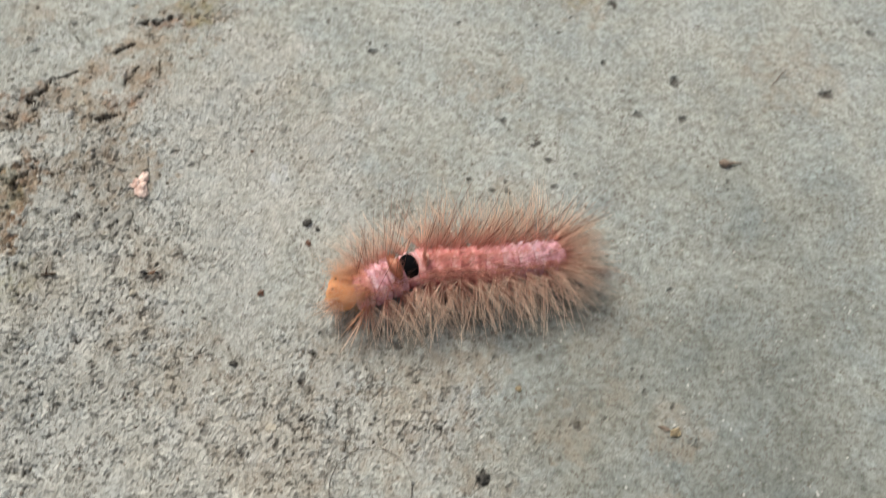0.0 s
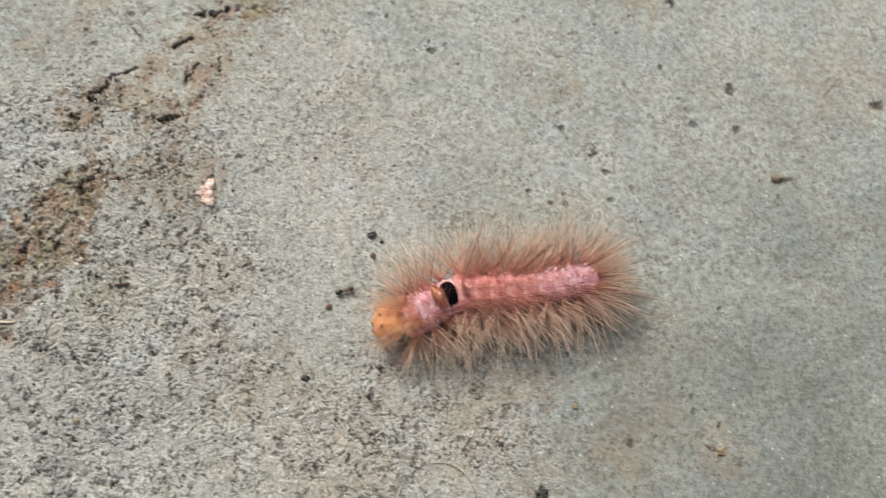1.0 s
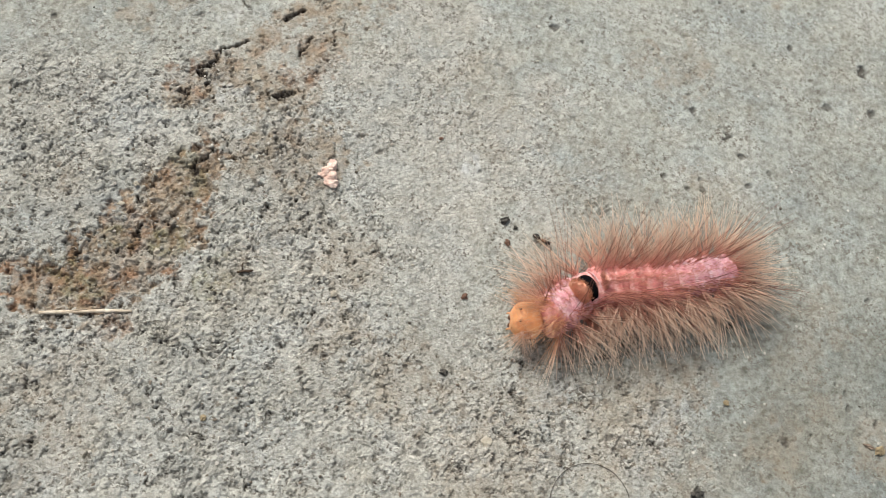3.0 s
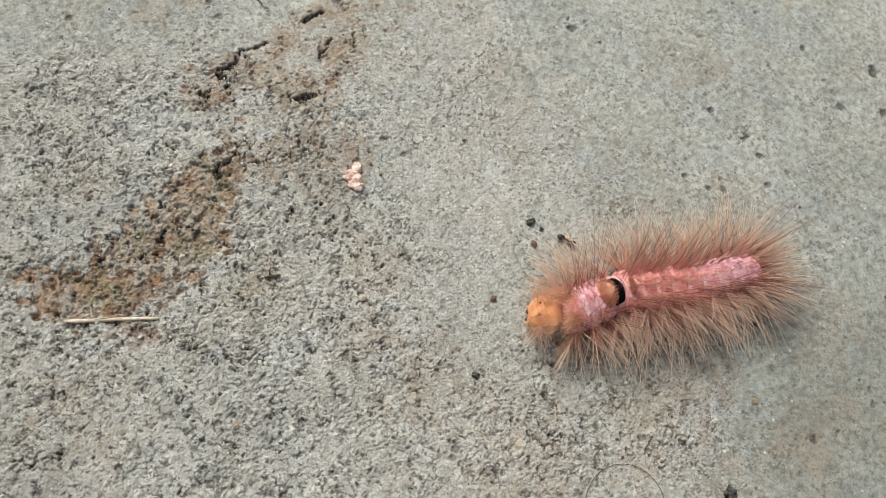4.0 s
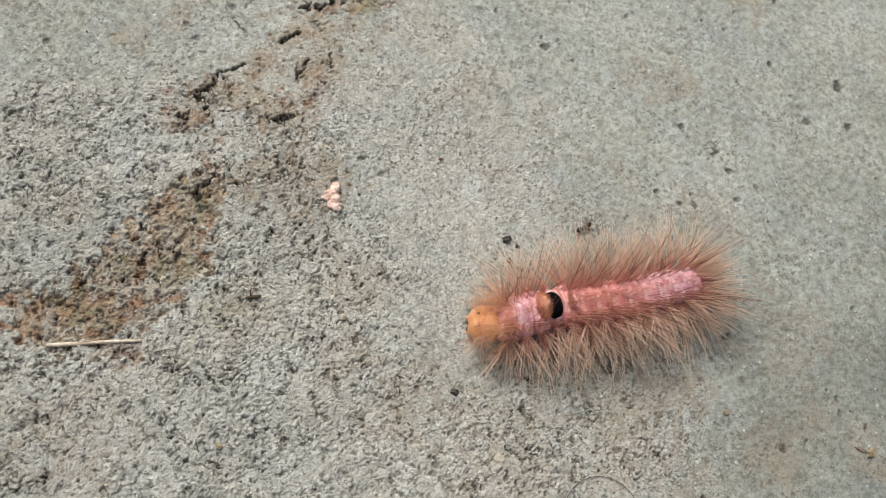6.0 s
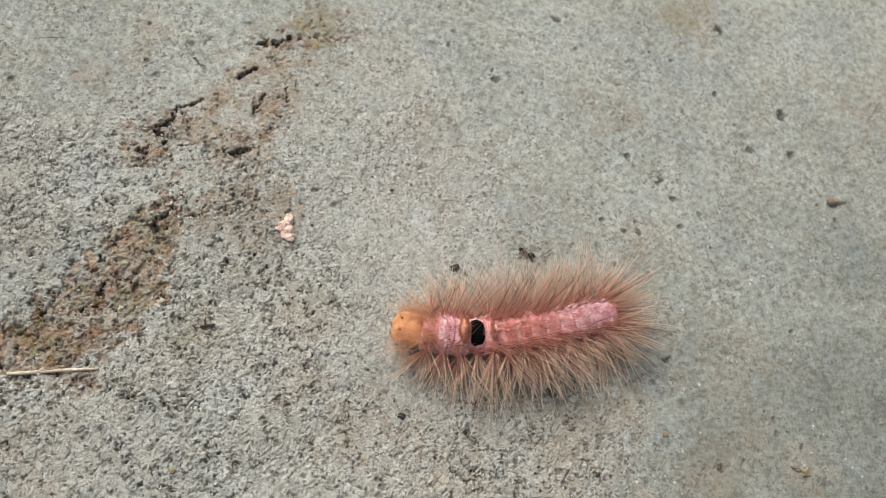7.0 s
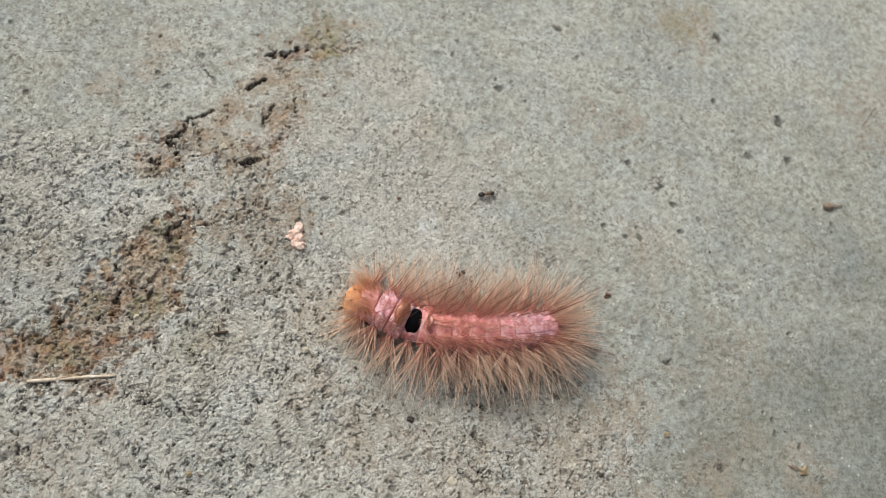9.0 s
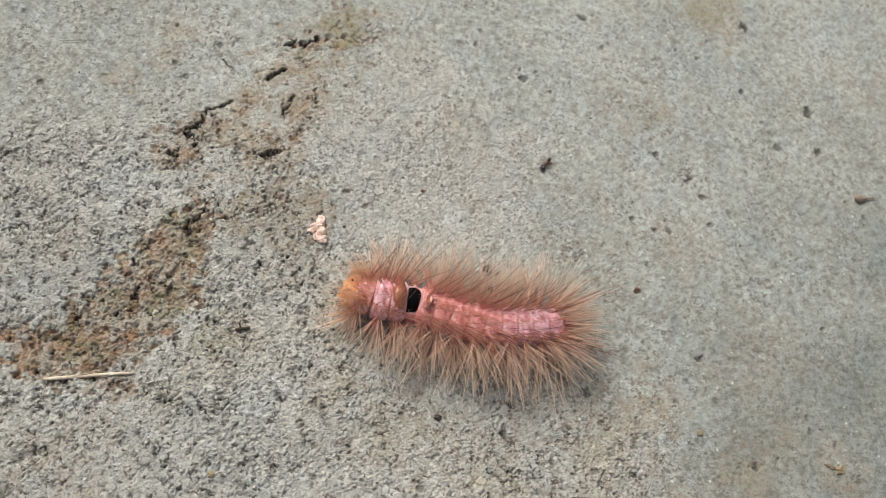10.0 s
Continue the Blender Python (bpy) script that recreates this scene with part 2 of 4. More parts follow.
def smooth_noise(x, y, seed):
    ix, iy = np.floor(x), np.floor(y)
    fx, fy = x - ix, y - iy
    fx, fy = fx * fx * (3 - 2 * fx), fy * fy * (3 - 2 * fy)
    a, b = hashed(ix, iy, seed), hashed(ix + 1, iy, seed)
    c, d = hashed(ix, iy + 1, seed), hashed(ix + 1, iy + 1, seed)
    return 2 * (a + (b - a) * fx + (c - a) * fy + (a - b - c + d) * fx * fy) - 1


def layered(x, y, size, seed, octaves=4, gain=0.5):
    total, amp = 0, 1.0
    for n in range(octaves):
        total = total + amp * smooth_noise(x / size * 2**n + 7.3 * n, y / size * 2**n + 3.1 * n, seed + n)
        amp *= gain
    return total


def grains(x, y, cell, seed):
    """Rounded grains of uneven height, one to a cell."""
    u, v = x / cell, y / cell
    iu, iv = np.floor(u), np.floor(v)
    best = np.zeros_like(u)
    for du in (-1, 0, 1):
        for dv in (-1, 0, 1):
            cu, cv = iu + du, iv + dv
            d2 = (u - cu - hashed(cu, cv, seed)) ** 2 + (v - cv - hashed(cu, cv, seed + 1)) ** 2
            tall = hashed(cu, cv, seed + 2)
            best = np.maximum(best, tall * (1 - d2 / (0.25 + 0.45 * tall)))
    return best


def pocks(x, y, cell, chance, low, high, seed):
    """Scattered small round holes, some cells of a grid having one."""
    u, v = x / cell, y / cell
    iu, iv = np.floor(u), np.floor(v)
    out = np.zeros_like(u)
    for du in (-1, 0, 1):
        for dv in (-1, 0, 1):
            cu, cv = iu + du, iv + dv
            dx, dy = u - cu - hashed(cu, cv, seed), v - cv - hashed(cu, cv, seed + 1)
            size = (low + (high - low) * hashed(cu, cv, seed + 2) ** 2) / cell
            tilt = 3.0 * hashed(cu, cv, seed + 4)
            squash = 0.75 * np.abs(dx * np.cos(tilt) + dy * np.sin(tilt))
            d = np.sqrt(dx * dx + dy * dy + squash * squash) / size
            out = np.maximum(out, (hashed(cu, cv, seed + 3) < chance) * np.clip(1.6 - d, 0, 1))
    return out


def net(x, y, cell, seed):
    """Distance, in cells, to the nearest edge of a net of uneven cells."""
    u, v = x / cell, y / cell
    iu, iv = np.floor(u), np.floor(v)
    first, second = np.full_like(u, 9.0), np.full_like(u, 9.0)
    for du in (-1, 0, 1):
        for dv in (-1, 0, 1):
            cu, cv = iu + du, iv + dv
            d = np.hypot(u - cu - hashed(cu, cv, seed), v - cv - hashed(cu, cv, seed + 1))
            second = np.minimum(second, np.maximum(first, d))
            first = np.minimum(first, d)
    return second - first


def step(x, low, high):
    t = np.clip((x - low) / (high - low), 0, 1)
    return t * t * (3 - 2 * t)


PITS_FAR = [(-76.5, 79.2, 0.81), (-72.3, 63.6, 0.79), (-75.3, 39.8, 0.56), (-39.9, 74.2, 0.65), (-29.5, 75.0, 0.44), (-46.1, 66.5, 0.73), (-48.4, 69.9, 0.74), (-48.3, 77.9, 0.64), (-61.7, 42.2, 0.58), (-60.1, 40.9, 0.48), (-69.3, 36.2, 0.47), (-73.1, 36.8, 0.37), (36.5, 86.5, 1.04), (38.4, 87.7, 0.39), (74.1, 87.2, 1.26), (70.6, 70.0, 0.94), (85.1, 66.0, 1.38), (48.2, 53.9, 1.00), (54.9, 48.6, 1.13), (57.2, 44.6, 0.75), (76.5, 56.8, 0.93), (13.2, 81.8, 0.49), (11.9, 78.1, 0.49), (10.2, 79.8, 0.36), (21.6, 70.6, 0.86), (20.9, 72.6, 0.37), (24.5, 72.2, 0.49), (27.1, 67.6, 0.49), (32.9, 81.9, 0.38), (39.7, 79.3, 0.52), (61.2, 78.1, 0.54), (64.2, 82.4, 0.68)]
PITS_SMOOTH = [(56.6, 79.9, 0.53), (62.2, 65.4, 0.66), (85.7, 56.1, 0.95), (74.9, 47.4, 0.52), (62.4, 41.4, 0.50), (57.9, 38.4, 0.74), (48.8, 36.9, 0.73), (45.6, 36.9, 0.60), (48.5, 39.1, 0.49), (93.2, 41.1, 0.53), (92.7, 39.2, 0.40), (88.1, 36.2, 0.52), (41.3, 39.2, 0.72), (39.4, 33.7, 0.47), (62.4, 22.3, 0.36), (78.6, 20.7, 0.37), (77.9, 16.3, 0.62), (51.2, 10.6, 0.92), (69.4, 0.7, 0.35), (70.9, -0.9, 0.47), (58.6, -9.8, 1.12), (63.8, -8.4, 0.46), (75.8, -6.3, 0.59), (71.0, -3.6, 0.58), (28.0, -9.9, 0.63), (11.5, -2.7, 0.82), (10.6, -7.6, 0.41), (13.5, 2.3, 0.52), (28.0, 4.3, 0.87)]
PITS_NEAR = [(-21.5, -4.1, 0.76), (-3.5, -12.0, 0.68), (-1.0, -6.9, 0.49), (-17.0, -9.8, 0.38), (-39.4, 0.6, 0.55), (-15.6, 43.1, 0.64), (-7.4, 37.8, 0.32), (-29.3, 34.9, 0.51), (-32.6, 45.0, 0.41), (-5.0, 39.3, 0.33), (-11.8, 40.3, 0.75), (-23.1, 20.0, 0.70), (42.3, -19.0, 1.11), (-4.2, -13.3, 0.64), (-67.3, 24.5, 0.61), (-64.4, 28.9, 0.53), (6.4, 37.6, 0.32), (43.2, 29.6, 0.6), (118.1, 64.7, 1.5), (131.9, 82.2, 0.9), (129.3, 85.3, 0.7), (123.2, 72.3, 0.6)]
# cracks and crevices: points along each, then half width
CRACKS = [
    ([(-37.3, 61.7), (-38.8, 60.4), (-40.6, 59.6), (-42.1, 58.7), (-42.3, 57.2), (-43.1, 56.3), (-44.3, 55.9), (-45.5, 54.8)], 0.34),
    ([(-45.5, 54.8), (-44.2, 53.3), (-43.5, 51.7)], 0.30),
    ([(-40.5, 57.9), (-40.0, 58.1)], 0.45),
    ([(-32.0, 66.5), (-30.1, 67.3), (-28.8, 68.5), (-27.5, 69.1)], 0.36),
    ([(-27.6, 74.5), (-26.1, 75.0), (-25.4, 76.4)], 0.42),
    ([(-23.7, 75.4), (-21.7, 76.0), (-20.9, 77.8)], 0.34),
    ([(-18.6, 77.6), (-17.9, 78.0)], 0.5),
    ([(-39.7, 71.7), (-38.9, 70.2), (-37.9, 69.1)], 0.16),
    ([(-31.9, 49.7), (-30.1, 50.5), (-28.8, 51.3), (-27.3, 51.8)], 0.42),
]
CREVICES = [
    ([(-46.3, 51.0), (-48.1, 50.2), (-46.7, 49.3), (-47.8, 47.6)], 0.22),
    ([(-27.1, 59.5), (-26.7, 61.3), (-25.5, 63.6)], 0.22),
    ([(-21.5, 62.1), (-21.1, 64.9)], 0.24),
    ([(-41.8, 38.3), (-42.5, 37.1), (-43.6, 36.2)], 0.34),
    ([(-43.9, 35.0), (-44.3, 34.2)], 0.55),
    ([(-53.0, 28.8), (-52.1, 28.3)], 0.45),
    ([(-46.8, 26.1), (-47.9, 24.6)], 0.30),
    ([(-51.9, 23.8), (-52.4, 21.4)], 0.26),
    ([(-62.6, 18.5), (-61.1, 16.9)], 0.45),
    ([(-55.3, 19.4), (-56.1, 18.1)], 0.28),
]
FINE_CRACKS = [
    ([(-58.2, 7.5), (-57.6, 6.1)], 0.26),
    ([(-56.8, 3.9), (-56.1, 5.4), (-54.9, 6.3)], 0.28),
    ([(-54.0, 5.2), (-53.7, 6.7), (-52.9, 7.3)], 0.26),
    ([(-50.0, 8.7), (-48.5, 7.8), (-47.7, 5.9), (-45.7, 6.0), (-45.7, 4.3)], 0.13),
    ([(-47.9, 4.4), (-46.6, 3.6), (-44.4, 2.6)], 0.13),
    ([(-41.4, 4.0), (-40.0, 1.8), (-39.0, 0.1)], 0.24),
    ([(-28.8, -9.1), (-27.5, -7.3), (-26.7, -5.7)], 0.20),
    ([(-67.2, -1.2), (-66.2, -2.1), (-66.3, -3.8)], 0.18),
    ([(-32.9, 45.0), (-32.8, 41.9)], 0.18),
]
# The soil-filled hollow and the two areas of tan dust, as outlines.
SOIL_EDGE = [(-42.5, 41.5), (-38.9, 36.0), (-38.7, 32.7), (-41.0, 31.6), (-42.0, 27.7), (-41.5, 24.5), (-43.7, 22.9), (-43.0, 19.8), (-46.2, 16.4), (-50.3, 14.1), (-53.7, 9.7), (-59.3, 7.5), (-66.0, 7.5), (-70.2, 10.2), (-72.4, 14.1), (-68.1, 15.3), (-64.8, 18.1), (-61.4, 20.6), (-56.7, 19.3), (-56.9, 25.3), (-55.0, 28.3), (-52.8, 30.7), (-51.2, 32.9), (-47.2, 34.3), (-44.5, 37.3), (-43.1, 39.6)]
DUST_EDGE = [(-49.5, 45.3), (-46.6, 56.6), (-43.0, 59.8), (-36.3, 65.2), (-27.8, 77.5), (-21.1, 83.5), (-4.8, 85.6), (-4.4, 79.3), (-12.1, 73.4), (-18.4, 60.0), (-24.8, 48.6), (-32.7, 47.7), (-38.0, 53.5), (-42.5, 49.8), (-44.5, 44.8)]
TAN_EDGE = [(-41.6, 41.7), (-32.6, 44.5), (-17.9, 43.5), (-15.9, 36.1), (-27.3, 32.5), (-37.0, 35.5)]
# patches: x, y, radius, strength
SOIL = [(-66.0, -4.7, 3.0, 0.35), (-46.8, 50.4, 3.6, 0.8), (-43.6, 54.2, 3.0, 0.85), (-40.5, 57.0, 2.4, 0.8), (-29.0, 51.6, 3.4, 0.8), (-27.0, 55.5, 3.2, 0.55), (-24.4, 62.2, 3.8, 0.7), (-22.8, 69.6, 3.4, 0.7), (-24.3, 74.6, 3.2, 0.7), (-19.0, 76.0, 3.2, 0.7), (-12.5, 80.0, 5.0, 0.6), (-28.5, 43.2, 3.0, 0.45), (-53.9, 6.0, 2.0, 0.8), (-57.0, 5.6, 1.6, 0.7), (-30, 67.2, 2.4, 0.6), (-65.3, 33.1, 2.2, 0.45), (-36.5, 60.0, 2.6, 0.5), (-33.0, 63.5, 2.6, 0.45)]
TINT = [(72, -24.8, 3.4, 0.7), (76, -11, 4.5, 0.4), (-57.8, 66.4, 3.6, 0.55), (-49.1, 77.2, 3.4, 0.5), (-49.6, 71.5, 3.0, 0.45), (45.7, 62.9, 4.5, 0.55), (40.3, 64.6, 3.6, 0.4), (67.0, 90.8, 6, 0.6), (-17.1, 18.5, 4.5, 0.5), (-17.3, 7.8, 4, 0.5), (-37.5, 17.1, 4, 0.4), (-7.6, -1.9, 6.5, 0.5)]
TINT_NEAR = [(5.3, -4.1, 5.6, 0.4), (36.6, -4.6, 9.0, 0.55), (20.1, 0.7, 8.0, 0.5), (30, -12, 10, 0.45), (10, -12, 9, 0.4), (56, -9, 5, 0.4), (8, 52, 10, 0.2), (62, 8, 9, 0.25), (30, 30, 10, 0.2), (50.4, 35.5, 6.1, 0.25), (-60.0, -4.8, 5.2, 0.35), (-25.2, 26.9, 6.1, 0.3), (-19.2, 5.1, 4, 0.5), (-62, -14, 5, 0.4), (112, 70, 9, 0.4)]
MOSS = [(-47.6, 20.4, 3.6, 0.6), (-59.7, 12.6, 3.0, 0.5), (-62.7, 15.6, 2.6, 0.55), (-39.1, 14.2, 3.0, 0.45), (-43.4, 32.0, 2.2, 0.45), (-14.3, 80.4, 4.0, 0.5), (-56.2, 22.0, 1.8, 0.5), (-46.0, 37.0, 2.0, 0.4), (67.0, 91.0, 4.0, 0.35)]
# areas where shade is painted into the slab, strongest at lower right
SHADE_SPOTS = [(98, -14, 40, 0.95), (66, -20, 24, 0.62), (60, 8, 28, 0.22), (105, 35, 28, 0.4), (-62, 85, 24, 0.2), (-88, 28, 34, 0.35), (-78, -14, 22, 0.22)]
PALE = [(4.6, 38.4, 2.0, 0.5), (-42.2, 67.4, 2.3, 0.3), (-39.0, 50.6, 2.4, 0.25), (90.4, 24.1, 5.2, 0.12)]


def patches(x, y, spots, ragged, seed):
    """Ragged stains round the given centres."""
    fray = layered(x, y, 5.0, seed, 4, 0.6) + 0.7 * layered(x, y, 1.9, seed + 7, 3, 0.6)
    out = np.zeros_like(x)
    for cx, cy, r, strength in spots:
        near = (np.abs(x - cx) < 2.2 * r) & (np.abs(y - cy) < 2.2 * r)
        d = np.hypot(x[near] - cx, y[near] - cy) / r + ragged * fray[near]
        out[near] = np.maximum(out[near], strength * step(-d, -1.45, -0.85))
    return out


def outline(x, y, edge, fray, seed):
    """1 inside a closed outline, 0 outside, with a frayed rim."""
    xs, ys = [p[0] for p in edge], [p[1] for p in edge]
    out = np.zeros_like(x)
    near = (x > min(xs) - 6) & (x < max(xs) + 6) & (y > min(ys) - 6) & (y < max(ys) + 6)
    px, py = x[near], y[near]
    inside, far = np.zeros(len(px), bool), np.full(len(px), 1e9)
    for (ax, ay), (bx, by) in zip(edge, edge[1:] + edge[:1]):
        ux, uy = bx - ax, by - ay
        inside ^= ((ay > py) != (by > py)) & (px < ax + (py - ay) * ux / (uy if uy else 1e-9))
        f = np.clip(((px - ax) * ux + (py - ay) * uy) / (ux * ux + uy * uy), 0, 1)
        far = np.minimum(far, np.hypot(px - ax - f * ux, py - ay - f * uy))
    depth = np.where(inside, far, -far) + fray * (layered(px, py, 4.2, seed, 4, 0.65) + 0.75 * layered(px, py, 1.3, seed + 5, 4, 0.7))
    out[near] = step(depth, -0.5 * fray, 0.5 * fray)
    return out


def crack_field(x, y, lines):
    warp_x, warp_y = 0.42 * layered(x, y, 1.1, 71, 5, 0.75), 0.42 * layered(x, y, 1.1, 81, 5, 0.75)
    out = np.zeros_like(x)
    for line, wide in lines:
        for (ax, ay), (bx, by) in zip(line, line[1:]):
            near = (x > min(ax, bx) - 3) & (x < max(ax, bx) + 3) & (y > min(ay, by) - 3) & (y < max(ay, by) + 3)
            px, py = x[near] + warp_x[near] - ax, y[near] + warp_y[near] - ay
            ux, uy = bx - ax, by - ay
            f = np.clip((px * ux + py * uy) / (ux * ux + uy * uy), 0, 1)
            d = np.hypot(px - f * ux, py - f * uy)
            breaks = np.clip(0.72 + 0.75 * layered(x[near], y[near], 1.6, 5, 3, 0.7), 0.18, 1.4)
            out[near] = np.maximum(out[near], step(-d, -1.75 * wide * breaks, -0.7 * wide * breaks))
    return out


def facets(x, y, cell, seed):
    """Angular crumbs: each cell of an uneven net has its own height and tilt."""
    u, v = x / cell, y / cell
    iu, iv = np.floor(u), np.floor(v)
    best, high = np.full_like(u, 9.0), np.zeros_like(u)
    for du in (-1, 0, 1):
        for dv in (-1, 0, 1):
            cu, cv = iu + du, iv + dv
            dx, dy = u - cu - hashed(cu, cv, seed), v - cv - hashed(cu, cv, seed + 1)
            d = dx * dx + dy * dy
            closer = d < best
            tilted = hashed(cu, cv, seed + 2) + 1.2 * (hashed(cu, cv, seed + 3) - 0.5) * dx + 1.2 * (hashed(cu, cv, seed + 4) - 0.5) * dy
            best, high = np.where(closer, d, best), np.where(closer, tilted, high)
    return high - 0.5 * np.sqrt(best)


def pit_field(x, y):
    out = np.zeros_like(x)
    warp = 0.55 * layered(x, y, 0.8, 91, 2)
    for spots in (PITS_FAR, PITS_SMOOTH, PITS_NEAR):
        for cx, cy, r in spots:
            near = (np.abs(x - cx) < 2.5 * r) & (np.abs(y - cy) < 2.5 * r)
            d = np.hypot(x[near] - cx, y[near] - cy) / r + warp[near]
            out[near] = np.maximum(out[near], min(1.0, 0.35 + 0.55 * r) * step(-d, -1.15, -0.35))
    return out


def roughness_field(x, y):
    """1 where the cement skin has worn off the sand, near 0 where it is still smooth."""
    return np.clip((0.62 - np.clip(x, -45, 200) / 75 - y / 300 + 0.34 * layered(x, y, 22, 31, 3)) * (1 - 0.68 * step(y, 44, 62)) + 0.42 * np.exp(-(((x - 22) / 22) ** 2) - ((y + 9) / 13) ** 2) + 0.45 * np.exp(-(((x + 3) / 16) ** 2) - ((y - 57) / 12) ** 2), 0.15, 1.0)


def relief(x, y):
    """Height of the slab, its colour marks (soil, dark in cracks and holes, moss, pale), painted shade, dust and wear
    at x, y.
    """
    rough = roughness_field(x, y)
    hollow = outline(x, y, SOIL_EDGE, 2.0, 11)
    soil = np.maximum(hollow, patches(x, y, SOIL, 0.8, 11) * (0.25 + 0.75 * step(layered(x, y, 1.6, 211, 4, 0.7), -0.45, 0.6)))
    tint = np.maximum(patches(x, y, TINT, 0.55, 15), patches(x, y, TINT_NEAR, 0.55, 17))
    tint = np.maximum(tint, outline(x, y, DUST_EDGE, 2.6, 201) * step(layered(x, y, 5, 205, 4, 0.65), -0.8, 0.7))
    tint = np.maximum(tint, 0.8 * outline(x, y, TAN_EDGE, 2.8, 207))
    moss = patches(x, y, MOSS, 0.5, 19)
    pale = patches(x, y, PALE, 0.5, 23)
    crack, fine, pit = crack_field(x, y, CRACKS + CREVICES), crack_field(x, y, FINE_CRACKS), pit_field(x, y)
    h = 0.35 * layered(x, y, 40, 1, 3) + 0.10 * layered(x, y, 9, 4, 3)
    worn = np.maximum(rough, 0.9 * soil)
    wx, wy = x + 0.40 * layered(x, y, 1.3, 101, 3, 0.6), y + 0.40 * layered(x, y, 1.3, 111, 3, 0.6)
    clods = 0.16 * grains(wx, wy, 2.1, 41) + 0.22 * facets(wx, wy, 1.1, 44) + 0.24 * facets(wx, wy, 0.58, 47) + 0.14 * facets(wx, wy, 0.38, 50)
    crumble = 0.13 * layered(x, y, 2.8, 121, 5, 0.68)
    uneven = 0.45 + 0.75 * step(layered(x, y, 6.5, 131, 3), -0.7, 0.7)
    h = h + worn * uneven * (1 - 0.8 * crack) * (0.95 * clods + crumble) - 0.45 * worn
    h = h + soil * (0.22 * grains(wx, wy, 1.4, 49) + 0.30 * facets(wx, wy, 0.9, 57))
    gap = np.abs(smooth_noise(x / 1.7, y / 1.7, 53) + 0.5 * layered(x, y, 0.8, 54, 2))
    gaps = step(-gap, -0.13, -0.02) * step(layered(x, y, 2.4, 55, 3), 0.25, 0.6) * np.clip(1.4 * worn - 0.35, 0, 1)
    chips = step(layered(x, y, 1.2, 73, 4, 0.75), 0.72, 1.10) * np.clip(0.10 + 0.75 * worn + 0.6 * tint, 0, 1)
    ux, uy = x + 1.3 * layered(x, y, 2.6, 161, 4, 0.6), y + 1.3 * layered(x, y, 2.6, 171, 4, 0.6)
    seams = step(-net(ux, uy, 5.5, 181) * 5.5, -0.30, -0.08) * step(smooth_noise(x / 4.1, y / 4.1, 183), 0.1, 0.5) * np.clip(1.5 * worn - 0.3, 0, 1)
    bent_x, bent_y = x + 0.28 * layered(x, y, 0.7, 191, 3, 0.7), y + 0.28 * layered(x, y, 0.7, 193, 3, 0.7)
    holes = pocks(bent_x, bent_y, 3.1, 0.11, 0.14, 0.5, 195) * np.clip(0.2 + worn, 0, 1)
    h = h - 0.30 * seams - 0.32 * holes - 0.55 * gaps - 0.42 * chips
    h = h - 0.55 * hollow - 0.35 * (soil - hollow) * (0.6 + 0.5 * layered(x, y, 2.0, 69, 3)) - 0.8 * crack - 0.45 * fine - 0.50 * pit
    nibble = soil * step(layered(x, y, 1.3, 141, 3, 0.65), 0.45, 0.9)
    h = h - 0.4 * nibble
    patchy = step(layered(x, y, 1.5, 27, 3), -0.5, 0.9)
    stain = np.stack([
        np.maximum(soil * (0.38 + 0.62 * step(layered(x, y, 2.2, 27, 5, 0.72), -0.8, 0.6)), 0.6 * crack),
        # dark tone that follows the sunken parts of the relief
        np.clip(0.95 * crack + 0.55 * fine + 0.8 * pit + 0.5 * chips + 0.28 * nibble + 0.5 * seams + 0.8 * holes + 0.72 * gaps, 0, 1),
        moss * (0.3 + 0.7 * patchy),
        pale * step(layered(x, y, 1.2, 29, 3), -0.2, 0.9),
    ], axis=-1)
    sandy = 0.85 * step(-np.hypot((x + 6) / 46, (y - 40) / 44) - 0.30 * layered(x, y, 9, 151, 4, 0.65), -1.0, -0.35)
    # soft-edged painted shade, broken up by noise
    painted_shade = sum(k * np.exp(-((x - cx) ** 2 + (y - cy) ** 2) / r**2) for cx, cy, r, k in SHADE_SPOTS) * (0.85 + 0.3 * layered(x, y, 14, 33, 4, 0.6))
    return h, stain, np.clip(painted_shade, 0, 1), tint * (0.35 + 0.65 * patchy), np.maximum(rough, sandy)


def ground_z(x, y):
    """Height in metres under a place given in millimetres."""
    return float(relief(np.array([x], float), np.array([y], float))[0][0]) * MM


def spread(low, high, fine, far_low, far_high, coarse):
    """Grid lines: fine in the middle, coarser to the sides, then out to the horizon."""
    inner = np.arange(low, high + 1e-6, fine)
    left = np.arange(low - coarse, far_low, -coarse)[::-1]
    right = np.arange(inner[-1] + coarse, far_high, coarse)
    out = np.geomspace(3, 60000, 40)
    return np.concatenate([left[0] - out[::-1], left, inner, right, right[-1] + out])


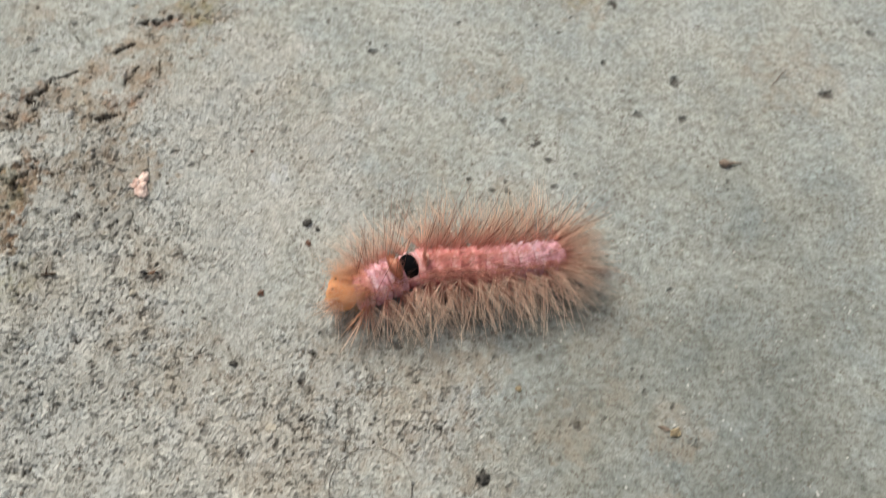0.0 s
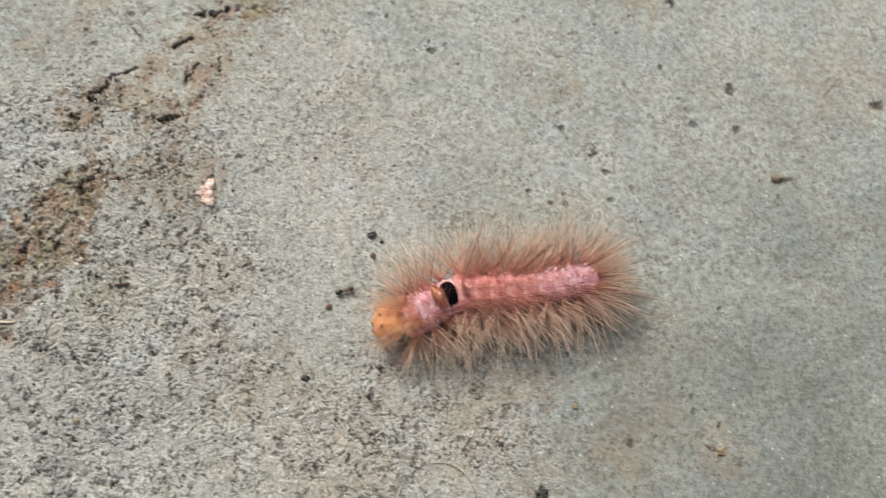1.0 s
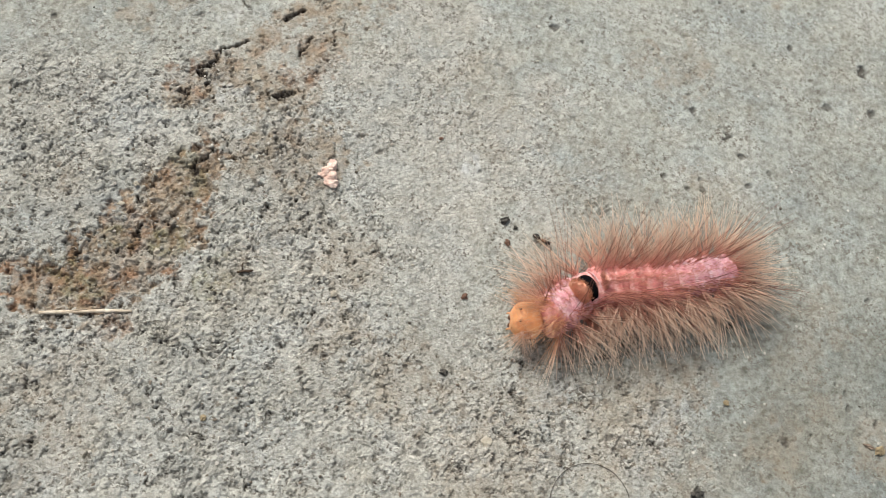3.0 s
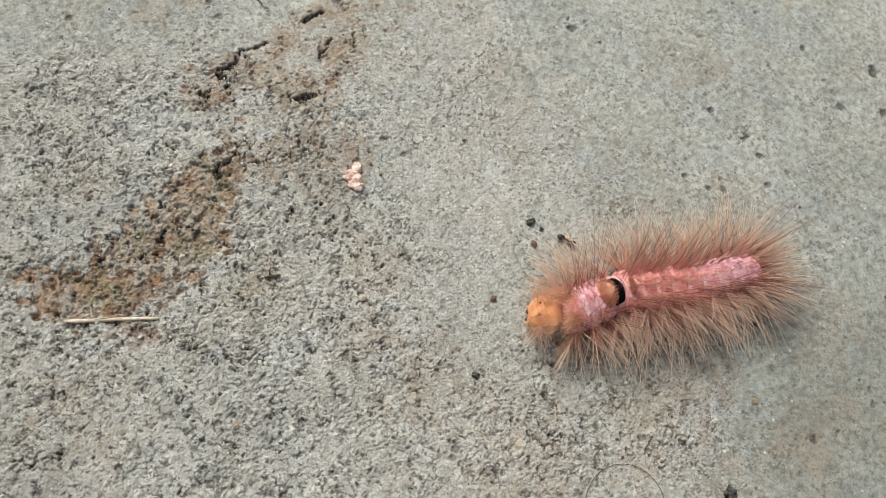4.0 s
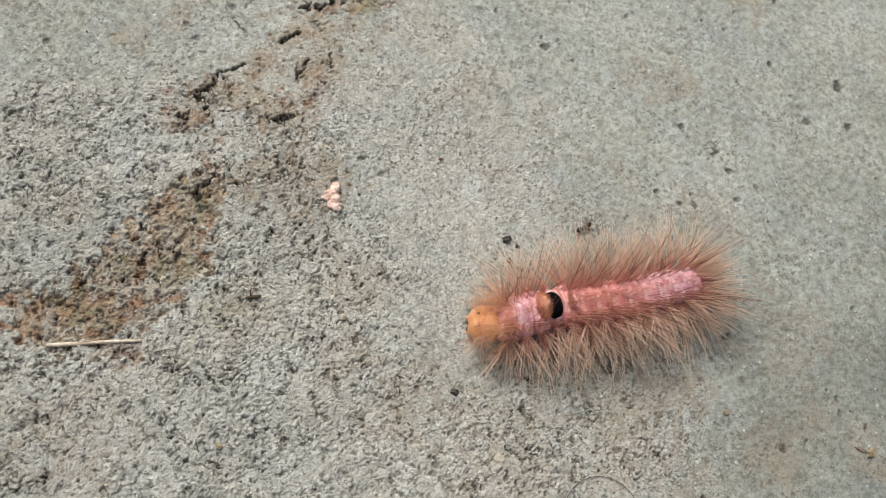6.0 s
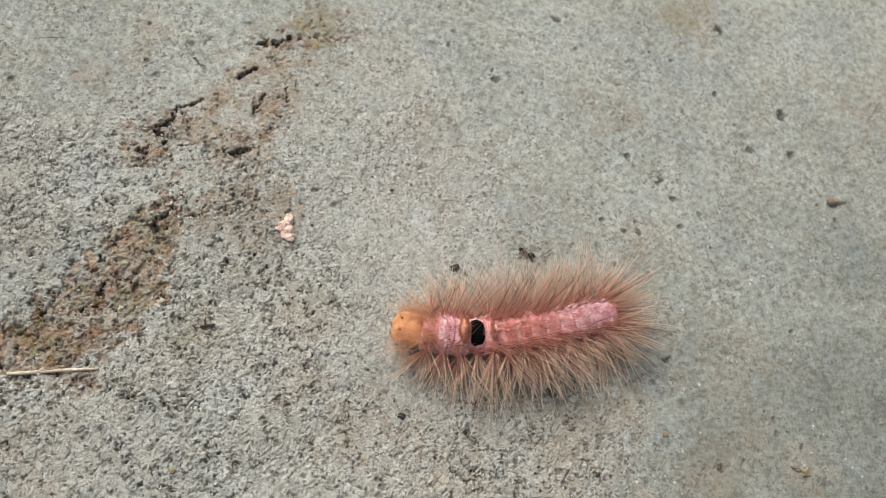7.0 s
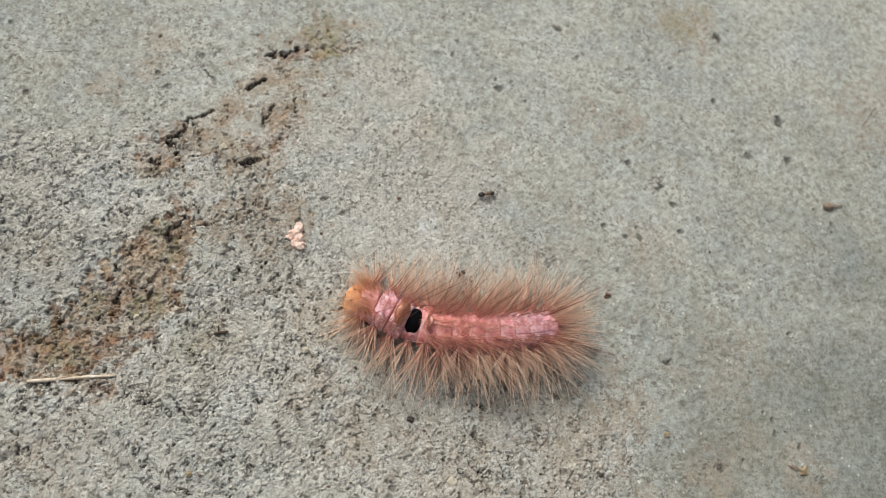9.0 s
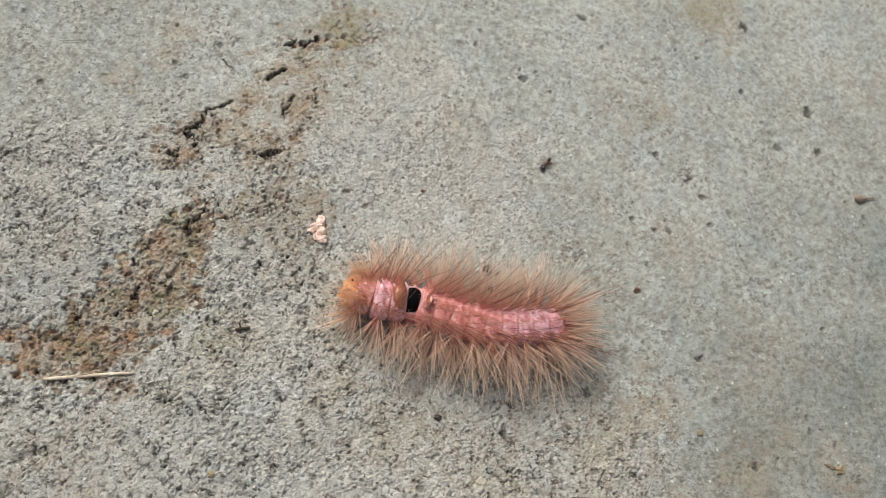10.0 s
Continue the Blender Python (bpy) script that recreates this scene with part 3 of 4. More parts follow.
def build_ground():
    xs = spread(-78, 96, 0.17, -112, 142, 0.6)
    ys = spread(-28, 84, 0.17, -38, 156, 0.5)
    gx, gy = np.meshgrid(xs, ys)
    x, y = gx.ravel(), gy.ravel()
    h, stain, painted_shade, dust, wear = relief(x, y)
    fade = step(-np.maximum(np.abs(x - 15) - 140, np.abs(y - 55) - 120), -60, 0)
    h, stain = h * fade, stain * fade[:, None]
    nx, ny = len(xs), len(ys)
    at = np.arange(nx * ny).reshape(ny, nx)
    quads = np.stack([at[:-1, :-1], at[:-1, 1:], at[1:, 1:], at[1:, :-1]], axis=-1).reshape(-1, 4)
    mesh = bpy.data.meshes.new("ground")
    mesh.vertices.add(nx * ny)
    mesh.vertices.foreach_set("co", (np.stack([x, y, h], axis=-1) * MM).astype(np.float32).ravel())
    mesh.loops.add(quads.size)
    mesh.loops.foreach_set("vertex_index", quads.astype(np.int32).ravel())
    mesh.polygons.add(len(quads))
    mesh.polygons.foreach_set("loop_start", np.arange(0, quads.size, 4, dtype=np.int32))
    mesh.update(calc_edges=True)
    mesh.shade_smooth()
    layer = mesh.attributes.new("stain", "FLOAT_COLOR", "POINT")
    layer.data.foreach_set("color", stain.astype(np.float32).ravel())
    for name, values in (("painted_shade", painted_shade), ("dust", dust), ("wear", wear)):
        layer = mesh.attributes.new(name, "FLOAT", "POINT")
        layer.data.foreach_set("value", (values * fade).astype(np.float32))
    mesh.materials.append(CONCRETE)
    return tagged(new("ground", mesh), "weathered grey concrete slab with a crack and brown soil stains", "ground", kind="structure")


build_ground()


# ---- mesh helpers ----
def part(name, bm, material, parent, label=""):
    """Links a bmesh as one mesh object under a thing or a part."""
    mesh = bpy.data.meshes.new(name)
    bm.to_mesh(mesh)
    bm.free()
    mesh.shade_smooth()
    mesh.materials.append(material)
    ob = new(name, mesh)
    ob.parent = parent
    return tagged(ob, label)


def blob(bm, centre, size, rings=8, sides=14, lump=0.0, scale=1.0, seed=0.0, turn=0.0):
    """A rounded, uneven lump, all in millimetres."""
    made = bmesh.ops.create_uvsphere(bm, u_segments=sides, v_segments=rings, radius=1.0)["verts"]
    spin = Matrix.Rotation(turn, 3, "Z")
    for v in made:
        p = v.co.copy()
        k = 1 + lump * noise.noise(p * scale + Vector((seed, seed * 1.7, -seed)))
        v.co = (spin @ Vector((p.x * size[0] * k, p.y * size[1] * k, p.z * size[2] * k)) + Vector(centre)) * MM
    return made


def rod(bm, points, radii, sides=6):
    """A tapered, closed rod along points, in millimetres."""
    rings = []
    points = [Vector([float(v) for v in p]) for p in points]
    for n, p in enumerate(points):
        along = (points[min(n + 1, len(points) - 1)] - points[max(n - 1, 0)]).normalized()
        side = along.cross(Vector((0.13, 0.21, 1))).normalized()
        up = side.cross(along)
        r = float(radii[n] if isinstance(radii, (list, tuple)) else radii)
        rings.append([bm.verts.new((p + r * (side * math.cos(a) + up * math.sin(a))) * MM) for a in np.arange(sides) * 2 * math.pi / sides])
    for a, b in zip(rings, rings[1:]):
        for k in range(sides):
            bm.faces.new((a[k], a[(k + 1) % sides], b[(k + 1) % sides], b[k]))
    bm.faces.new(rings[0][::-1])
    bm.faces.new(rings[-1])


def hairs(name, roots, ways, lengths, radius, material, parent, droop=0.15, floor=-3.75, rng=None, label=""):
    """Many tapered hairs as one mesh; roots and lengths in millimetres, in the space of the parent."""
    count, steps = len(roots), 5
    ways = ways / np.linalg.norm(ways, axis=1, keepdims=True)
    bend = rng.normal(0, 0.04, (count, 3))
    u = np.linspace(0, 1, steps)[None, :, None]
    spine = roots[:, None] + ways[:, None] * lengths[:, None, None] * u + (bend * lengths[:, None])[:, None] * u**2
    spine[:, :, 2] -= droop * lengths[:, None] * u[:, :, 0] ** 2
    spine[:, :, 2] = np.where(spine[:, :, 2] < floor, floor + 0.15 * rng.random((count, 1)), spine[:, :, 2])
    side = np.cross(ways, rng.normal(0, 1, (count, 3)))
    side /= np.linalg.norm(side, axis=1, keepdims=True)
    other = np.cross(ways, side)
    thick = radius * (1.0 - 0.72 * np.linspace(0, 1, steps) ** 1.6)
    turn = np.arange(3) * 2 * math.pi / 3
    round_ = side[:, None] * np.cos(turn)[None, :, None] + other[:, None] * np.sin(turn)[None, :, None]
    verts = spine[:, :, None] + round_[:, None] * thick[None, :, None, None]
    verts = verts.reshape(-1, 3) * MM
    base = np.arange(count)[:, None, None] * steps * 3
    ring = np.arange(steps - 1)[None, :, None] * 3
    k = np.arange(3)[None, None, :]
    a, b = base + ring + k, base + ring + (k + 1) % 3
    faces = np.stack([a, b, b + 3, a + 3], axis=-1).reshape(-1, 4)
    mesh = bpy.data.meshes.new(name)
    mesh.from_pydata(verts.tolist(), [], faces.tolist())
    mesh.shade_smooth()
    layer = mesh.attributes.new("along", "FLOAT", "POINT")
    layer.data.foreach_set("value", np.tile(np.repeat(np.linspace(0, 1, steps), 3), count).astype(np.float32))
    mesh.materials.append(material)
    ob = new(name, mesh)
    ob.parent = parent
    return tagged(ob, label, kind="stuff")


# ---- the caterpillar ----
SPINE_Z = 3.9  # height of the body's axis


def ring_mesh(bm, length, girth, front=0.93, back=0.93, seed=0.0):
    """One body ring: a barrel with closed, rounded ends and low warts."""
    sides, rings = 36, 17
    rows = []
    for n in range(rings):
        f = n / (rings - 1)
        edge = front + (back - front) * f
        r = girth * (edge + (1 - edge) * math.sin(math.pi * f) ** 0.6)
        if n in (0, rings - 1):
            r *= 0.82
        row = []
        for k in range(sides):
            a = 2 * math.pi * k / sides
            wart = 0.0
            for spot in (52, 80, 108):
                for side in (1, -1):
                    off = (math.degrees(a) - side * spot + 180) % 360 - 180
                    wart += (0.34 if spot == 52 else 0.26) * math.exp(-((off / 11) ** 2) - ((f - 0.5) / 0.22) ** 2)
            rr = r + wart + 0.05 * math.sin(f * 17 + 0.8 * math.sin(3 * a)) + 0.16 * noise.noise(Vector((3 * math.cos(a), 3 * math.sin(a), 4 * f + seed))) + 0.13 * noise.noise(Vector((8 * math.cos(a), 8 * math.sin(a), 9 * f + seed)))
            row.append(bm.verts.new(Vector(((f - 0.5) * length, rr * math.sin(a), 0.92 * rr * math.cos(a))) * MM))
        rows.append(row)
    for a, b in zip(rows, rows[1:]):
        for k in range(sides):
            bm.faces.new((a[k], b[k], b[(k + 1) % sides], a[(k + 1) % sides]))
    bm.faces.new(rows[0])
    bm.faces.new(rows[-1][::-1])


def burst(rng, count, theta, side, girth, lean, spread_x, spread_a, low, high, loose=0.5):
    """Roots, directions and lengths of the hairs of one wart; they part into thin strands."""
    a = np.radians(theta) * side
    strands = max(1, int(count / 1.6))
    which = rng.integers(0, strands, count)
    fan = rng.uniform(-1.7, 1.7, strands)[which] * spread_x
    ang = a + rng.normal(0, np.radians(spread_a), strands)[which] + rng.normal(0, 0.07, count)
    ways = np.stack([lean + fan + rng.normal(0, 0.07, count), np.sin(ang), np.cos(ang)], axis=-1)
    jitter = rng.normal(0, loose, (count, 2))
    root = a + jitter[:, 1] * 0.18 + rng.normal(0, 0.07, count)
    roots = np.stack([jitter[:, 0], (girth - 0.1) * np.sin(root), 0.92 * (girth - 0.1) * np.cos(root)], axis=-1)
    return roots, ways, rng.uniform(low, high, strands)[which] * rng.uniform(0.88, 1.08, count)


def coat(segment, rng, girth, lean, size=1.0, dorsal=1.0, sweep=0.3, high=62, full=1.0, comb=5.0):
    """All the hair of one body ring."""
    sets = []
    for side in (1, -1):
        sets.append(burst(rng, int(15 * full), high + 4, side, girth, lean, 0.46, 20, 5.0 * size, 12.5 * size, 0.22))
        sets.append(burst(rng, int(33 * full), high + 25, side, girth + 0.15, lean, 0.48, 15, 7.0 * size, 12.0 * size, 0.14))
        sets.append(burst(rng, int(11 * full), 114, side, girth, lean, 0.40, 10, 5.0 * size, 9.0 * size, 0.3))
    hairs("side_hair", *(np.concatenate(v) for v in zip(*sets)), 0.072, HAIR, segment, 0.10, rng=rng)
    sets = [burst(rng, int(20 * dorsal), 44, side, girth, lean + sweep, 0.30, 26, 1.5, comb * size, 0.8) for side in (1, -1)]
    sets.append(burst(rng, int(24 * dorsal), 0, 1, girth, lean + 2 * sweep, 0.35, 42, 0.7, 2.4, 1.0))
    sets += [burst(rng, int(7 * dorsal), high + 14, side, girth, lean, 0.4, 16, 3.0, 7.0 * size, 0.3) for side in (1, -1)]
    hairs("back_hair", *(np.concatenate(v) for v in zip(*sets)), 0.040, HAIR_PINK, segment, 0.05, rng=rng)
    sets = [burst(rng, 8, 42, side, girth, lean + 0.6, 0.30, 22, 8.0 * size, 16.0 * size, 0.8) for side in (1, -1)]
    hairs("bristle", *(np.concatenate(v) for v in zip(*sets)), 0.043, BRISTLE, segment, 0.03, rng=rng)


def stub_legs(segment, name, length, girth, x=0.0):
    for side in (1, -1):
        bm = bmesh.new()
        rod(bm, [(x, side * 1.1, -girth * 0.6), (x, side * 1.5, -3.0), (x, side * 1.6, -SPINE_Z + 0.05)], [0.75, 0.55, 0.45], 8)
        part(name, bm, SKIN, segment)


# Body rings: distance of the middle from the brow, length, half width, lean of the hair, kind.
RINGS = [
    (7.5, 2.9, 3.45, -0.45, "thorax"), (10.0, 2.9, 3.65, -0.25, "thorax"), (12.7, 2.9, 3.65, -0.1, "tuft_front"),
    (15.4, 3.0, 3.1, 0, "fold"), (18.1, 3.0, 3.65, 0.04, "tuft_back"), (20.9, 3.2, 3.65, 0.10, "abdomen"),
    (23.8, 3.2, 3.6, 0.15, "abdomen"), (26.7, 3.2, 3.55, 0.2, "abdomen"), (29.6, 3.2, 3.5, 0.25, "abdomen"),
    (32.5, 3.2, 3.4, 0.3, "rear"), (35.4, 3.2, 3.3, 0.38, "rear"), (38.3, 3.2, 3.2, 0.5, "rear"), (41.2, 3.4, 2.9, 0.75, "tail"),
]


def build_head(parent):
    rng = np.random.default_rng(5)
    bm = bmesh.new()
    for v in blob(bm, (0, 0, 0), (1, 1, 1), 18, 28):
        p = v.co / MM
        q = Vector([math.copysign(abs(c) ** 0.78, c) for c in p])
        wide = 1.0 + 0.06 * q.x
        v.co = Vector((2.85 * q.x + 0.3, 3.1 * wide * q.y, 2.7 * wide * q.z)) * (1 + 0.03 * noise.noise(p * 2)) * MM
        p = v.co / MM
        groove = 0.22 * math.exp(-((p.y / 0.35) ** 2)) * max(0.0, -p.x / 3.0 + 0.2)
        v.co.x += groove * MM
    head = part("head", bm, HEAD_SKIN, parent, "smooth orange head capsule")
    for side in (1, -1):
        for k, (fx, fy, fz) in enumerate(((-1.2, 1.05, 2.42), (-2.0, 1.7, 0.3))):
            bm = bmesh.new()
            blob(bm, (fx, side * fy, fz), (0.26, 0.18, 0.16), 6, 8)
            part("eye_spot", bm, BARK, head)
        bm = bmesh.new()
        blob(bm, (-2.1, side * 0.7, -1.7), (0.5, 0.5, 0.5), 8, 10, 0.1, 2)
        part("mandible", bm, BROWN, head, "dark brown mouthpart")
        bm = bmesh.new()
        rod(bm, [(-2.0, side * 1.3, -1.2), (-2.6, side * 1.4, -1.6), (-2.8, side * 1.4, -1.9)], [0.24, 0.16, 0.08], 6)
        part("feeler", bm, HEAD_SKIN, head)
    sets = []
    for side in (1, -1):
        sets.append(burst(rng, 45, 60, side, 3.1, -0.3, 0.6, 35, 1.5, 4.5))
        sets.append(burst(rng, 40, 98, side, 2.7, -0.3, 0.6, 14, 2.5, 6.0))
    hairs("face_hair", *(np.concatenate(v) for v in zip(*sets)), 0.034, HAIR, head, 0.1, rng=rng)
    sets = [burst(rng, 90, 25, side, 2.85, -0.6, 0.6, 45, 1.0, 3.0, 1.2) for side in (1, -1)]
    sets += [burst(rng, 36, 75, side, 2.95, -0.8, 0.6, 25, 1.5, 4.0, 1.1) for side in (1, -1)]
    hairs("crown_hair", *(np.concatenate(v) for v in zip(*sets)), 0.034, COLLAR_HAIR, head, 0.1, rng=rng, label="short orange hair on the head")
    return head


def build_tuft(segment, rng, x, lean, girth, deep, wide, tall, count, core, hair):
    """A dense upright brush of short hair on the back: a close-packed middle and loose hair round it, both tipping about their base."""
    bm = bmesh.new()
    for v in blob(bm, (0, 0, 0), (1, 1, 1), 12, 20, 0.10, 3.0, x):
        p = v.co / MM
        up = max(0.0, p.z)
        v.co = Vector((deep * p.x * (1 - 0.25 * up) + lean * tall * 0.8 * up, wide * p.y * (1 - 0.30 * up), 0.82 * tall * p.z)) * MM
    middle = part("tuft", bm, core, segment, "dense rust-brown brush of short hair")
    a = rng.uniform(0, 2 * math.pi, count)
    r = np.sqrt(rng.random(count))
    roots = np.stack([deep * r * np.cos(a), wide * r * np.sin(a), 0.45 * tall * (1 - r**2)], axis=-1)
    ways = np.stack([lean + 0.16 * r * np.cos(a) + rng.normal(0, 0.05, count), 0.10 * r * np.sin(a) + rng.normal(0, 0.05, count), np.ones(count)], axis=-1)
    length = tall * (0.9 - 0.3 * r**2) * rng.uniform(0.6, 1.0, count) - 0.3 * tall * (1 - r**2)
    brush = hairs("brush", roots, ways, length, 0.040, hair, segment, 0.0, rng=rng)
    for ob in (middle, brush):
        ob.matrix_basis = pose(x * MM, 0, 0.86 * girth * MM)
    return middle, brush


def build_caterpillar():
    thing = tagged(new("caterpillar"), "pink hairy caterpillar with orange head and black velvet spot", "caterpillar")
    head = build_head(thing)
    segments = []
    for n, (s, length, girth, lean, kind) in enumerate(RINGS):
        rng = np.random.default_rng(100 + n)
        bm = bmesh.new()
        ring_mesh(bm, length + 0.25, girth, 0.95, 0.62 if kind == "tail" else 0.95, n * 3.1)
        segment = part("segment", bm, RING_SKINS[n], thing)
        if kind == "fold":
            bm = bmesh.new()
            blob(bm, (-0.2, 0, 1.15), (1.95, 2.6, 2.55), 14, 24, 0.04, 2)
            part("black_patch", bm, VELVET, segment, "deep black velvet patch")
            bm = bmesh.new()
            rod(bm, [(1.4 + 0.15 * math.cos(a), 3.1 * math.sin(a), 0.2 + 3.05 * math.cos(a)) for a in np.linspace(-1.2, 1.2, 15)], [0.14 * (1.1 - (v / 7.5) ** 2) for v in range(-7, 8)], 8)
            part("rim", bm, RIM, segment, "pale pink rim")
            sets = [burst(rng, 36, 88, side, girth + 0.3, lean, 0.55, 16, 6.5, 11.0, 0.15) for side in (1, -1)]
            hairs("side_hair", *(np.concatenate(v) for v in zip(*sets)), 0.07, HAIR, segment, 0.10, rng=rng)
        else:
            front = kind in ("thorax", "tuft_front")
            coat(segment, rng, girth, lean, 0.72 if n == 0 else 0.85 if kind == "thorax" else 1.0, {"rear": 1.1, "tail": 1.2, "abdomen": 2.6, "tuft_back": 2.6}.get(kind, 2.2), {"thorax": -0.1, "tuft_front": -0.5, "tuft_back": 0.9}.get(kind, 0.7), 74 if front else 62, 0.55 if n == 0 else 0.8 if front else 1.15, {"abdomen": 5.0, "tuft_back": 5.5, "rear": 3.2}.get(kind, 3.0))
        if n == 0:
            sets = [burst(rng, 85, 36, side, girth, -1.9, 0.5, 42, 2.5, 5.8, 1.2) for side in (1, -1)]
            sets += [burst(rng, 10, 88, side, girth, -1.2, 0.45, 18, 4.0, 8.0, 0.6) for side in (1, -1)]
            sets += [burst(rng, 8, 104, side, girth, -0.7, 0.45, 12, 4.5, 8.5, 0.6) for side in (1, -1)]
            hairs("collar_hair", *(np.concatenate(v) for v in zip(*sets)), 0.042, COLLAR_HAIR, segment, 0.05, rng=rng, label="orange hair leaning over the head")
        if kind == "tuft_front":
            tufts = build_tuft(segment, rng, 0.25, 0.0, girth, 0.95, 2.3, 3.4, 420, TUFT_CORE, TUFT_HAIR)
        if kind == "tuft_back":
            build_tuft(segment, rng, -0.35, 0.40, girth, 0.3, 1.5, 2.0, 200, RIM_CORE, HAIR_PINK)
        if kind == "thorax" or kind == "tuft_front":
            stub_legs(segment, "leg", 1.0, girth)
        elif n in (7, 8, 9, 10) or kind == "tail":
            stub_legs(segment, "proleg", 1.0, girth)
        if kind == "tail":
            sets = [burst(rng, 85, 62, side, girth, 1.5, 0.6, 45, 6.0, 11.0, 0.8) for side in (1, -1)]
            sets.append(burst(rng, 70, 20, 1, girth, 2.6, 0.7, 50, 4.0, 10.0, 0.9))
            sets = [(r_ + np.array([0.7, 0, -0.4]), w_, l_) for r_, w_, l_ in sets]
            disc = rng.normal(0, 0.9, (170, 2))
            ways = np.stack([np.full(170, 1.0), 0.45 * disc[:, 0] + rng.normal(0, 0.3, 170), 0.45 * disc[:, 1] + rng.normal(0.25, 0.3, 170)], axis=-1)
            sets.append((np.stack([np.full(170, 1.5), disc[:, 0], disc[:, 1] + 0.6], axis=-1), ways, rng.uniform(5.0, 10.5, 170)))
            hairs("tail_hair", *(np.concatenate(v) for v in zip(*sets)), 0.050, HAIR, segment, 0.10, rng=rng)
            sets = [burst(rng, 7, 70, side, girth, 2.0, 0.5, 22, 12.0, 19.0) for side in (1, -1)]
            hairs("tail_bristle", *(np.concatenate(v) for v in zip(*sets)), 0.022, BRISTLE, segment, 0.03, rng=rng)
        segments.append(segment)
    return thing, head, segments, tufts


CATERPILLAR, HEAD, SEGMENTS, FRONT_TUFT = build_caterpillar()


# ---- the ant ----
def build_ant():
    thing = tagged(new("ant"), "tiny dark brown ant walking over the concrete", "ant")
    bm = bmesh.new()
    blob(bm, (0.95, 0, 0.62), (0.42, 0.36, 0.32), 8, 12)
    head = part("head", bm, ANT_DARK, thing)
    for side in (1, -1):
        bm = bmesh.new()
        rod(bm, [(1.2, side * 0.15, 0.7), (1.5, side * 0.5, 0.95), (2.0, side * 0.7, 0.6)], [0.05, 0.04, 0.03], 5)
        part("antenna", bm, ANT_BROWN, head)
    bm = bmesh.new()
    blob(bm, (0.2, 0, 0.6), (0.5, 0.26, 0.28), 8, 12)
    part("thorax", bm, ANT_BROWN, thing, "reddish brown thorax")
    bm = bmesh.new()
    blob(bm, (-0.38, 0, 0.55), (0.16, 0.12, 0.16), 6, 8)
    part("waist", bm, ANT_BROWN, thing)
    bm = bmesh.new()
    blob(bm, (-1.05, 0, 0.62), (0.66, 0.46, 0.44), 10, 14)
    part("abdomen", bm, ANT_DARK, thing, "glossy black abdomen")
    for side in (1, -1):
        for x, reach in ((0.45, 0.7), (0.2, 0.0), (-0.05, -0.8)):
            bm = bmesh.new()
            rod(bm, [(x, side * 0.2, 0.5), (x + 0.45 * reach, side * 0.65, 0.85), (x + 0.9 * reach, side * 1.15, 0.25), (x + 1.15 * reach, side * 1.35, 0.0)], [0.055, 0.05, 0.035, 0.025], 5)
            part("leg", bm, ANT_BROWN, thing)
    return thing


ANT = build_ant()


# ---- loose things on the slab ----
def lone(name, bm, material, x, y, label, category, turn=0.0, sink=0.0, group=""):
    """A one-piece thing that lies on the slab at x, y (millimetres)."""
    ob = part(name, bm, material, None)
    ob.matrix_basis = pose(x * MM, y * MM, ground_z(x, y) - sink * MM, 0, 0, turn)
    return tagged(ob, label, category, group)


def build_crumb():
    bm = bmesh.new()
    for n, (x, y, w, d, z) in enumerate(((0.5, 2.0, 0.8, 0.9, 0.6), (-0.5, 0.7, 1.0, 0.8, 0.7), (0.5, -0.2, 0.8, 0.9, 0.8), (0.6, -1.6, 1.0, 0.8, 0.6), (-1.2, 0.1, 0.7, 0.5, 0.45), (-0.2, -1.0, 0.7, 0.8, 0.5))):
        made = bmesh.ops.create_icosphere(bm, subdivisions=3, radius=1.0)["verts"]
        for v in made:
            p = v.co.copy()
            k = 1 + 0.5 * noise.noise(p * 1.5 + Vector((n * 3.1, 0, n))) + 0.35 * abs(noise.noise(p * 3.2 + Vector((n, n * 2, 0))))
            v.co = Vector((x + w * k * p.x, y + d * k * p.y, 0.6 * z + z * k * p.z)) * MM
    ob = lone("crumb", bm, CRUMB, -20.7, 34.8, "pale pink flaky crumb lying on the concrete", "crumb")
    ob.data.shade_flat()


def build_straw():
    thing = tagged(new("straw"), "short dry straw lying on the soil stain", "straw")
    a, b = Vector((-65.8, 7.4)), Vector((-51.5, 8.3))
    mid, along = (a + b) / 2, b - a
    heights = [ground_z(*(a + along * f)) for f in (0.1, 0.5, 0.9)]
    thing.matrix_basis = pose(mid.x * MM, mid.y * MM, max(heights) - 0.15 * MM, 0, 0, math.degrees(math.atan2(along.y, along.x)))
    bm = bmesh.new()
    half = along.length / 2
    f = np.linspace(-1, 1, 16)
    rod(bm, [(half * v, 0.07 * math.sin(2.3 * v + 0.6), 0.38 + 0.05 * math.sin(5 * v)) for v in f], [0.24 + 0.10 * (0.6 - v * 0.5) * (1 - abs(v) ** 6) for v in f], 8)
    part("stalk", bm, STRAW, thing)
    bm = bmesh.new()
    rod(bm, [(-half * 0.42, 0.0, 0.5), (-half * 0.2, 0.24, 0.66), (half * 0.05, 0.40, 0.6)], [0.16, 0.12, 0.05], 6)
    part("sheath", bm, STRAW, thing)


